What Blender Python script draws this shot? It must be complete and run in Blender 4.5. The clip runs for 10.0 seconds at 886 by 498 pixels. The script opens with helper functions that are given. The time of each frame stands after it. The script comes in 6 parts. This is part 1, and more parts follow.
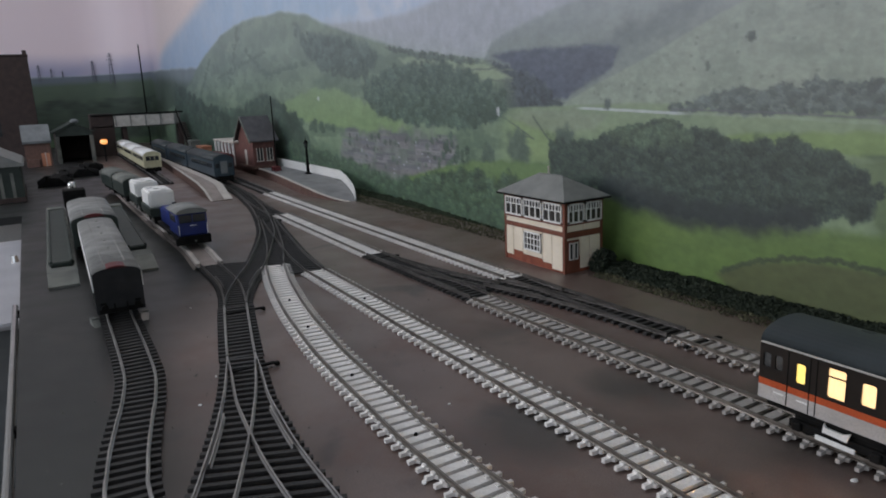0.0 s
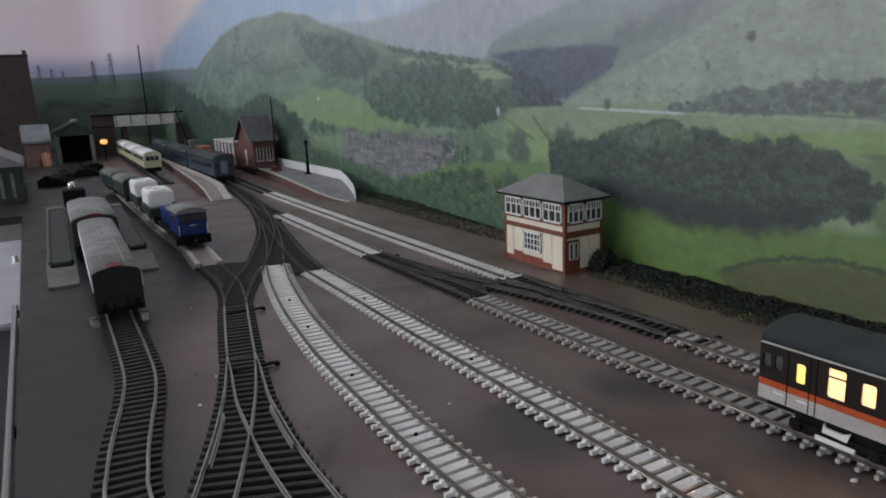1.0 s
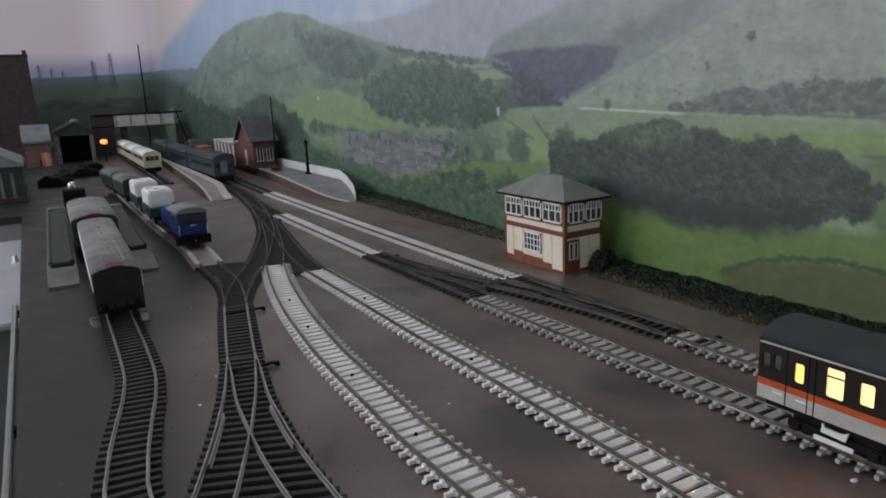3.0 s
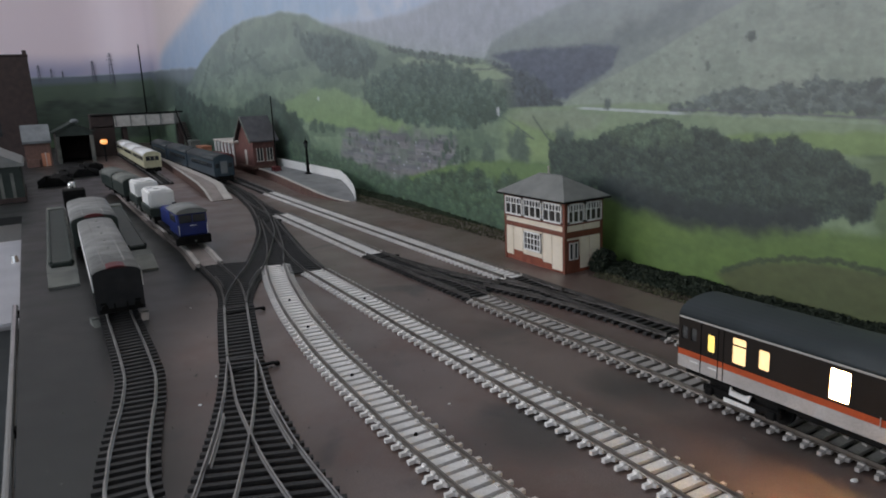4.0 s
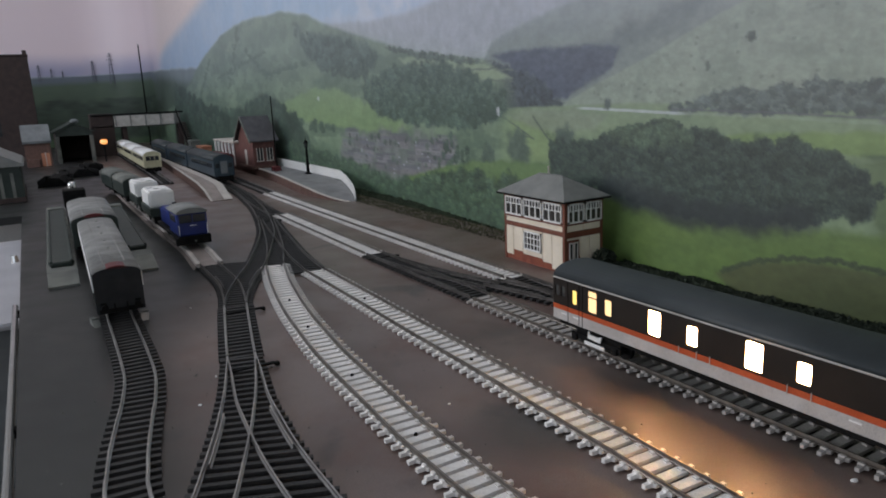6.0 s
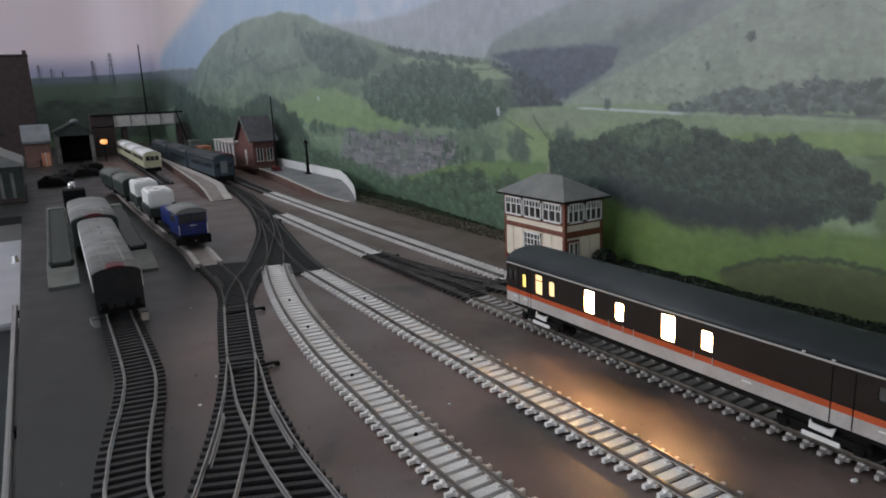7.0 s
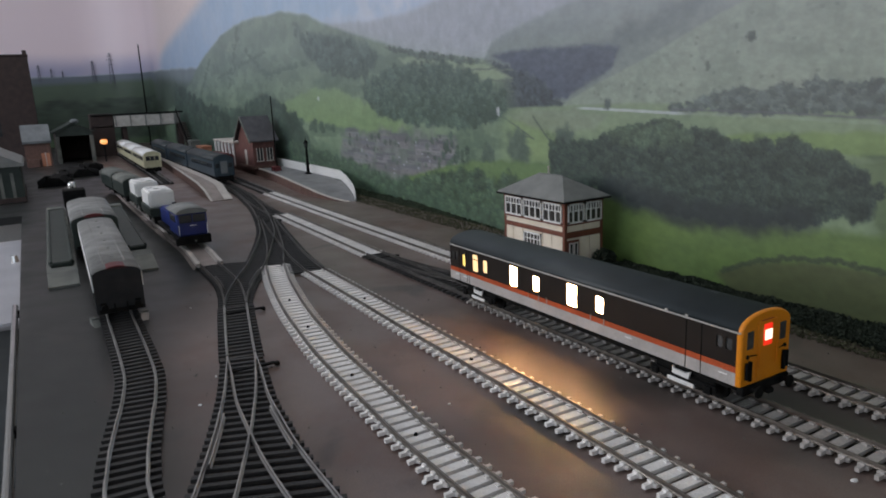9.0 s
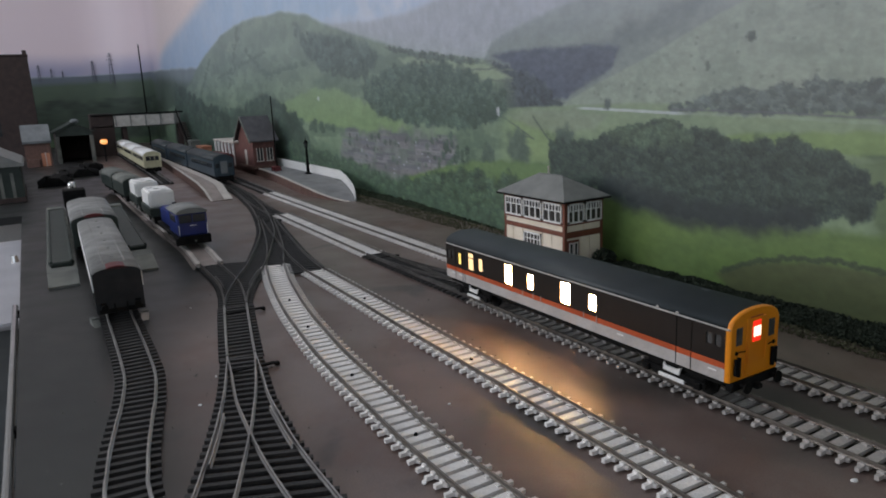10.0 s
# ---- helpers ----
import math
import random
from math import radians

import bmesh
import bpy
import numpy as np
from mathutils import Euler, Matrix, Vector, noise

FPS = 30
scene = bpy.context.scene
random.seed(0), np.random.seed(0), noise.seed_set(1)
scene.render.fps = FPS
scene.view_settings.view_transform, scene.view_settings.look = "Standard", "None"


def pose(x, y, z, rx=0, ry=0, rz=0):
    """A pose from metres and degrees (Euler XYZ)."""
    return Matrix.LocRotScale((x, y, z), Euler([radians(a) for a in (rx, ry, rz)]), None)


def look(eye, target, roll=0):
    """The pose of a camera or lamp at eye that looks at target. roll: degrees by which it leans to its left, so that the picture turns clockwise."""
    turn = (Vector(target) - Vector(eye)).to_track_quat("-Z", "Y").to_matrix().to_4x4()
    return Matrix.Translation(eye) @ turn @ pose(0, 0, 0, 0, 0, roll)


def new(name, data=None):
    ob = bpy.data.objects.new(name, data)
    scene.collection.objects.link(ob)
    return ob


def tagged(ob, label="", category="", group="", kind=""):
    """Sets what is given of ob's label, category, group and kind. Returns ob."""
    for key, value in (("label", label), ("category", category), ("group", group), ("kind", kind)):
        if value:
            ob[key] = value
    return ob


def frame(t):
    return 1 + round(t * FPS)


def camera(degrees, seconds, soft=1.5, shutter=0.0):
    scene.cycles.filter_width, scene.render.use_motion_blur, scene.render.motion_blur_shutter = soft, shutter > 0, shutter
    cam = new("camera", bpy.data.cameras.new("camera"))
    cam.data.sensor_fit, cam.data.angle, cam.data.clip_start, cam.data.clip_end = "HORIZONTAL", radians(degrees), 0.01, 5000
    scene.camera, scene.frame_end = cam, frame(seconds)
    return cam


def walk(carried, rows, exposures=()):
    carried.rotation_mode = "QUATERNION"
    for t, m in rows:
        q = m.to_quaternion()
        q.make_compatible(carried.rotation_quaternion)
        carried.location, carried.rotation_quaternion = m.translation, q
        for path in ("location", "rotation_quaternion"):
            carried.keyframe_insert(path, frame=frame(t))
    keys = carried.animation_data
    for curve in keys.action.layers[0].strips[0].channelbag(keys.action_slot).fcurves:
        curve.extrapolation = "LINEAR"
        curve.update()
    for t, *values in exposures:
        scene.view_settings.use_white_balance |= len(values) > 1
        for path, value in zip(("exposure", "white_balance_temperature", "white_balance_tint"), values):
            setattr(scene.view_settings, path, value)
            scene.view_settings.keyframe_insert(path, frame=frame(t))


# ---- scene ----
cam = camera(65.03, 10.0, soft=1.85)
EYE = Vector((0.0, 0.0, 0.1560))
AIM = EYE + Vector((-0.84432, 0.48854, -0.22010))
walk(cam, [(0.0, look(EYE, AIM, -2.54)), (10.0, look(EYE, AIM, -2.54))],
     exposures=[(0.0, 0.0), (10.0, 0.0)])

# ---- world and light: a dim room lit by three added lamps, sources unseen ----
world = bpy.data.worlds.new("evening_sky")
scene.world = world
world.use_nodes = True
wn = world.node_tree.nodes
sky = wn.new("ShaderNodeTexSky")
sky.sky_type, sky.sun_disc = "NISHITA", False
sky.sun_elevation, sky.sun_rotation = radians(12), radians(200)
world.node_tree.links.new(sky.outputs[0], wn["Background"].inputs[0])
wn["Background"].inputs[1].default_value = 0.06


def area(name, m, sx, sy, watts, color):
    data = bpy.data.lights.new(name, "AREA")
    data.shape, data.size, data.size_y, data.energy, data.color = "RECTANGLE", sx, sy, watts, color
    ob = new(name, data)
    ob.matrix_world = m
    return ob


# added daylight lamps, no window seen: one across the room, one behind the viewer
area("added_daylight", look((-1.45, -1.86, 0.72), (-1.45, 0.0, 0.25)), 2.8, 1.0, 31.5, (0.79, 0.86, 1.0))
area("added_daylight", look((1.56, -0.75, 0.70), (-1.5, 0.0, 0.30)), 1.3, 1.1, 5.0, (0.78, 0.87, 1.0))
# added overhead lamp to brighten upward faces; no tube is seen
area("added_overhead_light", look((-1.35, -0.05, 1.40), (-1.35, -0.05, 0.0)), 1.5, 0.10, 5.0, (0.92, 0.94, 1.0))

# ---- materials ----
GZ = -0.0054          # top of the baseboard; the rails' heads are at 0


def rgb(c):
    return (*c, 1.0)


def mat(name, a, b, rough=0.6, metal=0.0, scale=600.0, fine=4000.0, bump=0.2, vary=0.0, spec=0.5, lo=0.35, hi=0.65, emit=None, power=0.0):
    """Two colours mixed by coarse noise, fine grain on colour and relief."""
    m = bpy.data.materials.new(name)
    m.use_nodes = True
    n, l = m.node_tree.nodes, m.node_tree.links
    bs = n["Principled BSDF"]
    tc = n.new("ShaderNodeTexCoord")
    n1 = n.new("ShaderNodeTexNoise")
    n1.inputs["Scale"].default_value, n1.inputs["Detail"].default_value = scale, 6
    n2 = n.new("ShaderNodeTexNoise")
    n2.inputs["Scale"].default_value, n2.inputs["Detail"].default_value = fine, 3
    l.new(tc.outputs["Object"], n1.inputs["Vector"])
    l.new(tc.outputs["Object"], n2.inputs["Vector"])
    ramp = n.new("ShaderNodeValToRGB")
    ramp.color_ramp.elements[0].position, ramp.color_ramp.elements[1].position = lo, hi
    ramp.color_ramp.elements[0].color, ramp.color_ramp.elements[1].color = rgb(a), rgb(b)
    l.new(n1.outputs[0], ramp.inputs[0])
    hsv = n.new("ShaderNodeHueSaturation")
    l.new(ramp.outputs[0], hsv.inputs["Color"])
    mr = n.new("ShaderNodeMapRange")
    mr.inputs[1].default_value, mr.inputs[2].default_value, mr.inputs[3].default_value, mr.inputs[4].default_value = 0.3, 0.7, 0.8, 1.2
    l.new(n2.outputs[0], mr.inputs[0])
    last = mr.outputs[0]
    if vary:
        oi = n.new("ShaderNodeObjectInfo")
        m2 = n.new("ShaderNodeMapRange")
        m2.inputs[3].default_value, m2.inputs[4].default_value = 1 - vary, 1 + vary
        l.new(oi.outputs["Random"], m2.inputs[0])
        mu = n.new("ShaderNodeMath")
        mu.operation = "MULTIPLY"
        l.new(last, mu.inputs[0]), l.new(m2.outputs[0], mu.inputs[1])
        last = mu.outputs[0]
    l.new(last, hsv.inputs["Value"])
    l.new(hsv.outputs[0], bs.inputs["Base Color"])
    bs.inputs["Roughness"].default_value, bs.inputs["Metallic"].default_value = rough, metal
    bs.inputs["Specular IOR Level"].default_value = spec
    if bump:
        bp = n.new("ShaderNodeBump")
        bp.inputs["Strength"].default_value, bp.inputs["Distance"].default_value = bump, 0.0003
        l.new(n2.outputs[0], bp.inputs["Height"])
        l.new(bp.outputs[0], bs.inputs["Normal"])
    if emit:
        bs.inputs["Emission Color"].default_value, bs.inputs["Emission Strength"].default_value = rgb(emit), power
    return m


M_DECK = mat("painted_board", (0.108, 0.075, 0.064), (0.165, 0.124, 0.109), 0.34, scale=14, fine=1500, bump=0.25, lo=0.3, hi=0.6, spec=0.42)
# the strip by the board's edge is greyer than the brown ballast colour, and darkened further for the dim light there;
# old spills have dulled it
dn, dl = M_DECK.node_tree.nodes, M_DECK.node_tree.links
dbs = dn["Principled BSDF"]
dtc, dsx, dnz = dn.new("ShaderNodeTexCoord"), dn.new("ShaderNodeSeparateXYZ"), dn.new("ShaderNodeTexNoise")
dnz.inputs["Scale"].default_value, dnz.inputs["Detail"].default_value = 22, 5
dl.new(dtc.outputs["Object"], dsx.inputs[0]), dl.new(dtc.outputs["Object"], dnz.inputs["Vector"])
dma = dn.new("ShaderNodeMath")
dma.operation = "MULTIPLY_ADD"
dma.inputs[1].default_value = 0.05
dl.new(dnz.outputs[0], dma.inputs[0]), dl.new(dsx.outputs["Y"], dma.inputs[2])
dmr = dn.new("ShaderNodeMapRange")
dmr.inputs[1].default_value, dmr.inputs[2].default_value = 0.034, 0.110
dfx, dsu = dn.new("ShaderNodeMapRange"), dn.new("ShaderNodeMath")
dfx.inputs[1].default_value, dfx.inputs[2].default_value, dfx.inputs[3].default_value, dfx.inputs[4].default_value = -0.72, -0.46, 0.125, 0.0
dsu.operation = "SUBTRACT"
dl.new(dsx.outputs["X"], dfx.inputs[0]), dl.new(dma.outputs[0], dsu.inputs[0]), dl.new(dfx.outputs[0], dsu.inputs[1])
dl.new(dsu.outputs[0], dmr.inputs[0])
dmx = dn.new("ShaderNodeMix")
dmx.data_type = "RGBA"
dmx.inputs["A"].default_value = (0.018, 0.019, 0.018, 1)
old = dbs.inputs["Base Color"].links[0].from_socket
dl.new(dmr.outputs[0], dmx.inputs["Factor"]), dl.new(old, dmx.inputs["B"])
dst, dsr, dsm = dn.new("ShaderNodeTexNoise"), dn.new("ShaderNodeMapRange"), dn.new("ShaderNodeMix")
dst.inputs["Scale"].default_value, dst.inputs["Detail"].default_value, dst.inputs["Distortion"].default_value = 17, 4, 0.6
dl.new(dtc.outputs["Object"], dst.inputs["Vector"])
dsr.inputs[1].default_value, dsr.inputs[2].default_value, dsr.inputs[4].default_value = 0.60, 0.72, 0.65
dl.new(dst.outputs[0], dsr.inputs[0])
dsm.data_type = "RGBA"
dsm.inputs["B"].default_value = (0.045, 0.04, 0.037, 1)
dl.new(dsr.outputs[0], dsm.inputs["Factor"]), dl.new(dmx.outputs["Result"], dsm.inputs["A"])
dl.new(dsm.outputs["Result"], dbs.inputs["Base Color"])
dsb, dsq, dsn = dn.new("ShaderNodeTexNoise"), dn.new("ShaderNodeMapRange"), dn.new("ShaderNodeMix")
dsb.inputs["Scale"].default_value, dsb.inputs["Detail"].default_value, dsb.inputs["Roughness"].default_value = 11, 9, 0.72
dl.new(dtc.outputs["Object"], dsb.inputs["Vector"])
dsq.inputs[1].default_value, dsq.inputs[2].default_value, dsq.inputs[4].default_value = 0.50, 0.66, 0.6
dl.new(dsb.outputs[0], dsq.inputs[0])
dsn.data_type = "RGBA"
dsn.inputs["B"].default_value = (0.122, 0.064, 0.050, 1)
dl.new(dsq.outputs[0], dsn.inputs["Factor"]), dl.new(old, dsn.inputs["A"]), dl.new(dsn.outputs["Result"], dmx.inputs["B"])
# two dark stains, and a larger grey patch between the running lines
for sx, sy, sr in ((-0.247, 0.190, 0.030), (-0.252, 0.270, 0.026), (-0.170, 0.314, 0.048)):
    dvd, dad, dsp, dmo = dn.new("ShaderNodeVectorMath"), dn.new("ShaderNodeMath"), dn.new("ShaderNodeMapRange"), dn.new("ShaderNodeMix")
    dvd.operation, dad.operation = "DISTANCE", "MULTIPLY_ADD"
    dvd.inputs[1].default_value = (sx, sy, GZ)
    dad.inputs[1].default_value = 0.05
    dl.new(dtc.outputs["Object"], dvd.inputs[0]), dl.new(dnz.outputs[0], dad.inputs[0]), dl.new(dvd.outputs["Value"], dad.inputs[2])
    dsp.inputs[1].default_value, dsp.inputs[2].default_value, dsp.inputs[3].default_value, dsp.inputs[4].default_value = sr + 0.010, sr + 0.032, 0.75, 0.0
    dl.new(dad.outputs[0], dsp.inputs[0])
    dmo.data_type = "RGBA"
    dmo.inputs["B"].default_value = (0.036, 0.036, 0.033, 1)
    dl.new(dsp.outputs[0], dmo.inputs["Factor"]), dl.new(dbs.inputs["Base Color"].links[0].from_socket, dmo.inputs["A"])
    dl.new(dmo.outputs["Result"], dbs.inputs["Base Color"])
drr = dn.new("ShaderNodeMapRange")
drr.inputs[1].default_value, drr.inputs[2].default_value, drr.inputs[3].default_value, drr.inputs[4].default_value = 0.3, 0.7, 0.30, 0.44
dl.new(dnz.outputs[0], drr.inputs[0]), dl.new(drr.outputs[0], dbs.inputs["Roughness"])
M_CONC = mat("concrete_sleeper_grey", (0.72, 0.69, 0.66), (0.85, 0.82, 0.79), 0.6, scale=40, fine=2500, vary=0.1)
# a darker copy of the sleeper colour, for the near running lines
M_CONCD = mat("darker_concrete_sleeper", (0.33, 0.305, 0.285), (0.45, 0.42, 0.395), 0.65, scale=40, fine=2500, vary=0.14)
M_WOODS = mat("dark_sleeper_plastic", (0.016, 0.015, 0.015), (0.032, 0.030, 0.029), 0.62, scale=60, fine=2500, vary=0.2)
M_PALER = mat("pale_worn_rail", (0.40, 0.37, 0.34), (0.52, 0.48, 0.45), 0.5, metal=0.2, scale=60, fine=3000, bump=0.05)
M_RAIL = mat("nickel_rail", (0.15, 0.13, 0.115), (0.25, 0.225, 0.20), 0.36, metal=0.85, scale=60, fine=3000, bump=0.05)
M_RAILD = mat("weathered_rail", (0.26, 0.25, 0.245), (0.40, 0.385, 0.37), 0.34, metal=0.8, scale=60, fine=3000, bump=0.05)
M_RAILT = mat("sooty_rail", (0.07, 0.065, 0.06), (0.13, 0.12, 0.115), 0.45, metal=0.7, scale=60, fine=3000, bump=0.05)
M_SURF = mat("island_platform_surface", (0.20, 0.165, 0.15), (0.28, 0.235, 0.215), 0.75, scale=40, fine=2500)
M_HEDGE = mat("hedge_foliage", (0.013, 0.020, 0.012), (0.026, 0.036, 0.020), 0.9, scale=300, fine=3000, bump=0.5)
M_GRASS = mat("dry_static_grass", (0.055, 0.056, 0.030), (0.115, 0.112, 0.065), 0.9, scale=60, fine=3000)
M_WALL = mat("room_wall_paint", (0.55, 0.52, 0.48), (0.62, 0.59, 0.55), 0.8, scale=3, fine=300, bump=0.1)
M_CEIL = mat("ceiling_paint", (0.7, 0.69, 0.67), (0.78, 0.77, 0.75), 0.85, scale=3, fine=300, bump=0.1)
M_FLOOR = mat("dark_floor", (0.05, 0.045, 0.04), (0.09, 0.08, 0.07), 0.6, scale=5, fine=200)
M_TIMBER = mat("board_edge_timber", (0.14, 0.10, 0.07), (0.22, 0.17, 0.12), 0.6, scale=30, fine=600)
M_CREAM = mat("cream_panel", (0.74, 0.65, 0.52), (0.82, 0.73, 0.60), 0.6, scale=80, fine=3000, bump=0.1)
M_BROWN = mat("red_brown_timber", (0.14, 0.045, 0.028), (0.20, 0.065, 0.038), 0.55, scale=80, fine=3000, bump=0.1)
M_BRICKD = mat("sooty_red_brick", (0.085, 0.032, 0.028), (0.14, 0.055, 0.046), 0.7, scale=120, fine=2500)
M_BRICK = mat("red_brick_paint", (0.19, 0.045, 0.025), (0.27, 0.075, 0.04), 0.6, scale=120, fine=3000)
M_SLATE = mat("grey_slate", (0.15, 0.155, 0.15), (0.205, 0.21, 0.20), 0.55, scale=60, fine=2500)
M_WHITE = mat("white_plastic", (0.75, 0.74, 0.72), (0.82, 0.81, 0.79), 0.45, scale=80, fine=3000, bump=0.05)
M_PANE = mat("brownish_window_glazing", (0.035, 0.033, 0.031), (0.085, 0.08, 0.075), 0.15, scale=90, fine=900, bump=0.0)
# the grey reflection on the cab glass is put into its colour
M_CABGL = mat("reflecting_cab_glass", (0.04, 0.04, 0.04), (0.085, 0.085, 0.083), 0.2, scale=120, fine=900, bump=0.0)
M_SCRUB = mat("scrub_foliage", (0.020, 0.032, 0.018), (0.045, 0.062, 0.032), 0.9, scale=200, fine=3000, bump=0.4)
M_GLASS = mat("dark_glazing", (0.02, 0.022, 0.025), (0.05, 0.052, 0.055), 0.12, scale=60, fine=900, bump=0.0)
M_BLACK = mat("black_underframe", (0.005, 0.005, 0.005), (0.012, 0.0115, 0.011), 0.8, scale=100, fine=3000, spec=0.12)
M_COACHB = mat("dark_brown_coach_paint", (0.013, 0.009, 0.007), (0.019, 0.014, 0.011), 0.42, scale=60, fine=2500, bump=0.04, spec=0.3)
M_ORANGE = mat("orange_stripe_paint", (0.42, 0.07, 0.02), (0.52, 0.095, 0.03), 0.35, scale=80, fine=2500, bump=0.04)
M_LGREY = mat("light_grey_coach_paint", (0.40, 0.37, 0.35), (0.50, 0.47, 0.45), 0.36, scale=60, fine=2500, bump=0.04)
M_ROOF = mat("dark_grey_roof_paint", (0.017, 0.024, 0.027), (0.026, 0.034, 0.038), 0.5, scale=40, fine=2500, bump=0.1)
M_GUTTER = mat("pale_gutter", (0.38, 0.36, 0.33), (0.48, 0.46, 0.43), 0.5, scale=80, fine=2500)
M_YELLOW = mat("warning_yellow_paint", (0.76, 0.24, 0.005), (0.84, 0.285, 0.008), 0.38, scale=60, fine=2500, bump=0.04)
M_GLOWW = mat("lit_saloon_window", (0.9, 0.8, 0.6), (0.95, 0.85, 0.65), 0.4, emit=(1.0, 0.52, 0.20), power=85.0)
M_GLOWA = mat("lit_curtained_window", (0.8, 0.6, 0.3), (0.9, 0.7, 0.4), 0.4, emit=(1.0, 0.66, 0.32), power=1.05)
M_GLOWY = mat("lit_yellow_window", (0.8, 0.6, 0.2), (0.9, 0.7, 0.3), 0.4, emit=(1.0, 0.74, 0.16), power=1.0)
M_RED = mat("lit_red_blind", (0.6, 0.02, 0.01), (0.7, 0.03, 0.02), 0.4, emit=(1.0, 0.03, 0.01), power=0.9)
M_BLIND = mat("lit_white_blind", (0.9, 0.8, 0.7), (0.95, 0.85, 0.75), 0.4, emit=(1.0, 0.8, 0.55), power=1.7)
M_PLATF = mat("platform_surface", (0.16, 0.16, 0.165), (0.23, 0.23, 0.235), 0.75, scale=40, fine=2500)
M_PEDGE = mat("platform_edging", (0.40, 0.36, 0.33), (0.50, 0.46, 0.42), 0.7, scale=60, fine=2500)
M_PBRICK = mat("platform_brick", (0.085, 0.045, 0.035), (0.13, 0.068, 0.052), 0.75, scale=150, fine=2500)
M_LOCOBLUE = mat("blue_loco_paint", (0.007, 0.018, 0.12), (0.011, 0.028, 0.18), 0.4, scale=60, fine=2500, bump=0.05)
M_COACHBLUE = mat("blue_grey_coach_paint", (0.018, 0.034, 0.048), (0.032, 0.052, 0.070), 0.4, scale=60, fine=2500, bump=0.05)
M_CREAMG = mat("cream_railcar_paint", (0.42, 0.39, 0.25), (0.52, 0.49, 0.33), 0.45, scale=60, fine=2500, bump=0.05)
M_GREEN = mat("dark_green_paint", (0.011, 0.020, 0.016), (0.021, 0.032, 0.026), 0.5, scale=60, fine=2500, bump=0.05)
M_VANROOF = mat("weathered_grey_roof", (0.16, 0.16, 0.155), (0.26, 0.26, 0.25), 0.6, scale=50, fine=1500, bump=0.1)
M_VANEND = mat("worn_black_end_paint", (0.012, 0.0135, 0.0155), (0.024, 0.026, 0.029), 0.6, scale=90, fine=2500, bump=0.1, spec=0.3)
M_PATCH = mat("dark_red_patch", (0.085, 0.010, 0.013), (0.125, 0.015, 0.018), 0.5, scale=100, fine=2500)
M_CONCR = mat("stained_concrete", (0.10, 0.105, 0.095), (0.17, 0.175, 0.155), 0.8, scale=50, fine=1500)
M_MILL = mat("dark_brick_mill", (0.028, 0.018, 0.016), (0.045, 0.028, 0.024), 0.8, scale=60, fine=1200)
M_GREYP = mat("grey_painted_sheet", (0.13, 0.14, 0.145), (0.20, 0.21, 0.215), 0.6, scale=40, fine=1500)
M_CHROME = mat("polished_metal", (0.6, 0.6, 0.6), (0.7, 0.7, 0.7), 0.18, metal=1.0, scale=60, fine=1500, bump=0.0)
M_LAMP = mat("warm_lamp_glow", (0.9, 0.6, 0.3), (0.95, 0.65, 0.35), 0.4, emit=(1.0, 0.36, 0.09), power=1.1)
M_PYLON = mat("faint_grey_ink", (0.13, 0.135, 0.17), (0.17, 0.175, 0.21), 0.8, scale=60, fine=1500, bump=0.0)
M_DSLATE = mat("sooty_slate", (0.045, 0.043, 0.05), (0.075, 0.072, 0.08), 0.6, scale=60, fine=2500)
M_DESK = mat("pale_grey_desk_laminate", (0.36, 0.36, 0.39), (0.44, 0.44, 0.47), 0.4, scale=20, fine=1500, bump=0.05)
M_TERRA = mat("orange_crate_paint", (0.40, 0.16, 0.09), (0.50, 0.22, 0.13), 0.7, scale=60, fine=1500)

# ---- mesh helpers ----


def put(name, bm, material, parent=None, label="", m=None):
    me = bpy.data.meshes.new(name)
    bmesh.ops.recalc_face_normals(bm, faces=bm.faces)
    bm.to_mesh(me)
    bm.free()
    if material:
        me.materials.append(material)
    ob = new(name, me)
    if parent:
        ob.parent = parent
    if m is not None:
        ob.matrix_basis = m
    if label:
        ob["label"] = label
    return ob


def part(name, bm, material, parent, label="", m=None):
    return put(name, bm, material, parent, label, m)


def thing(name, label, category, m=None, group="", kind="", size=(0.971, 1.080, 1.116)):
    ob = new(name)
    ob.empty_display_size = 0.01
    if m is not None:
        ob.matrix_basis = m @ Matrix.Diagonal((*size, 1))
    return tagged(ob, label, category, group, kind)


def box(x0, x1, y0, y1, z0, z1, bevel=0.0, bm=None, seg=1):
    own = bm is None
    b = bmesh.new()
    bmesh.ops.create_cube(b, size=1.0)
    for v in b.verts:
        v.co = Vector(((x0 + x1) / 2 + v.co.x * (x1 - x0), (y0 + y1) / 2 + v.co.y * (y1 - y0), (z0 + z1) / 2 + v.co.z * (z1 - z0)))
    if bevel:
        bmesh.ops.bevel(b, geom=b.edges[:], offset=bevel, segments=seg, affect="EDGES")
    if own:
        return b
    return merge(bm, b)


def merge(bm, b):
    me = bpy.data.meshes.new("tmp")
    b.to_mesh(me)
    b.free()
    bm.from_mesh(me)
    bpy.data.meshes.remove(me)
    return bm


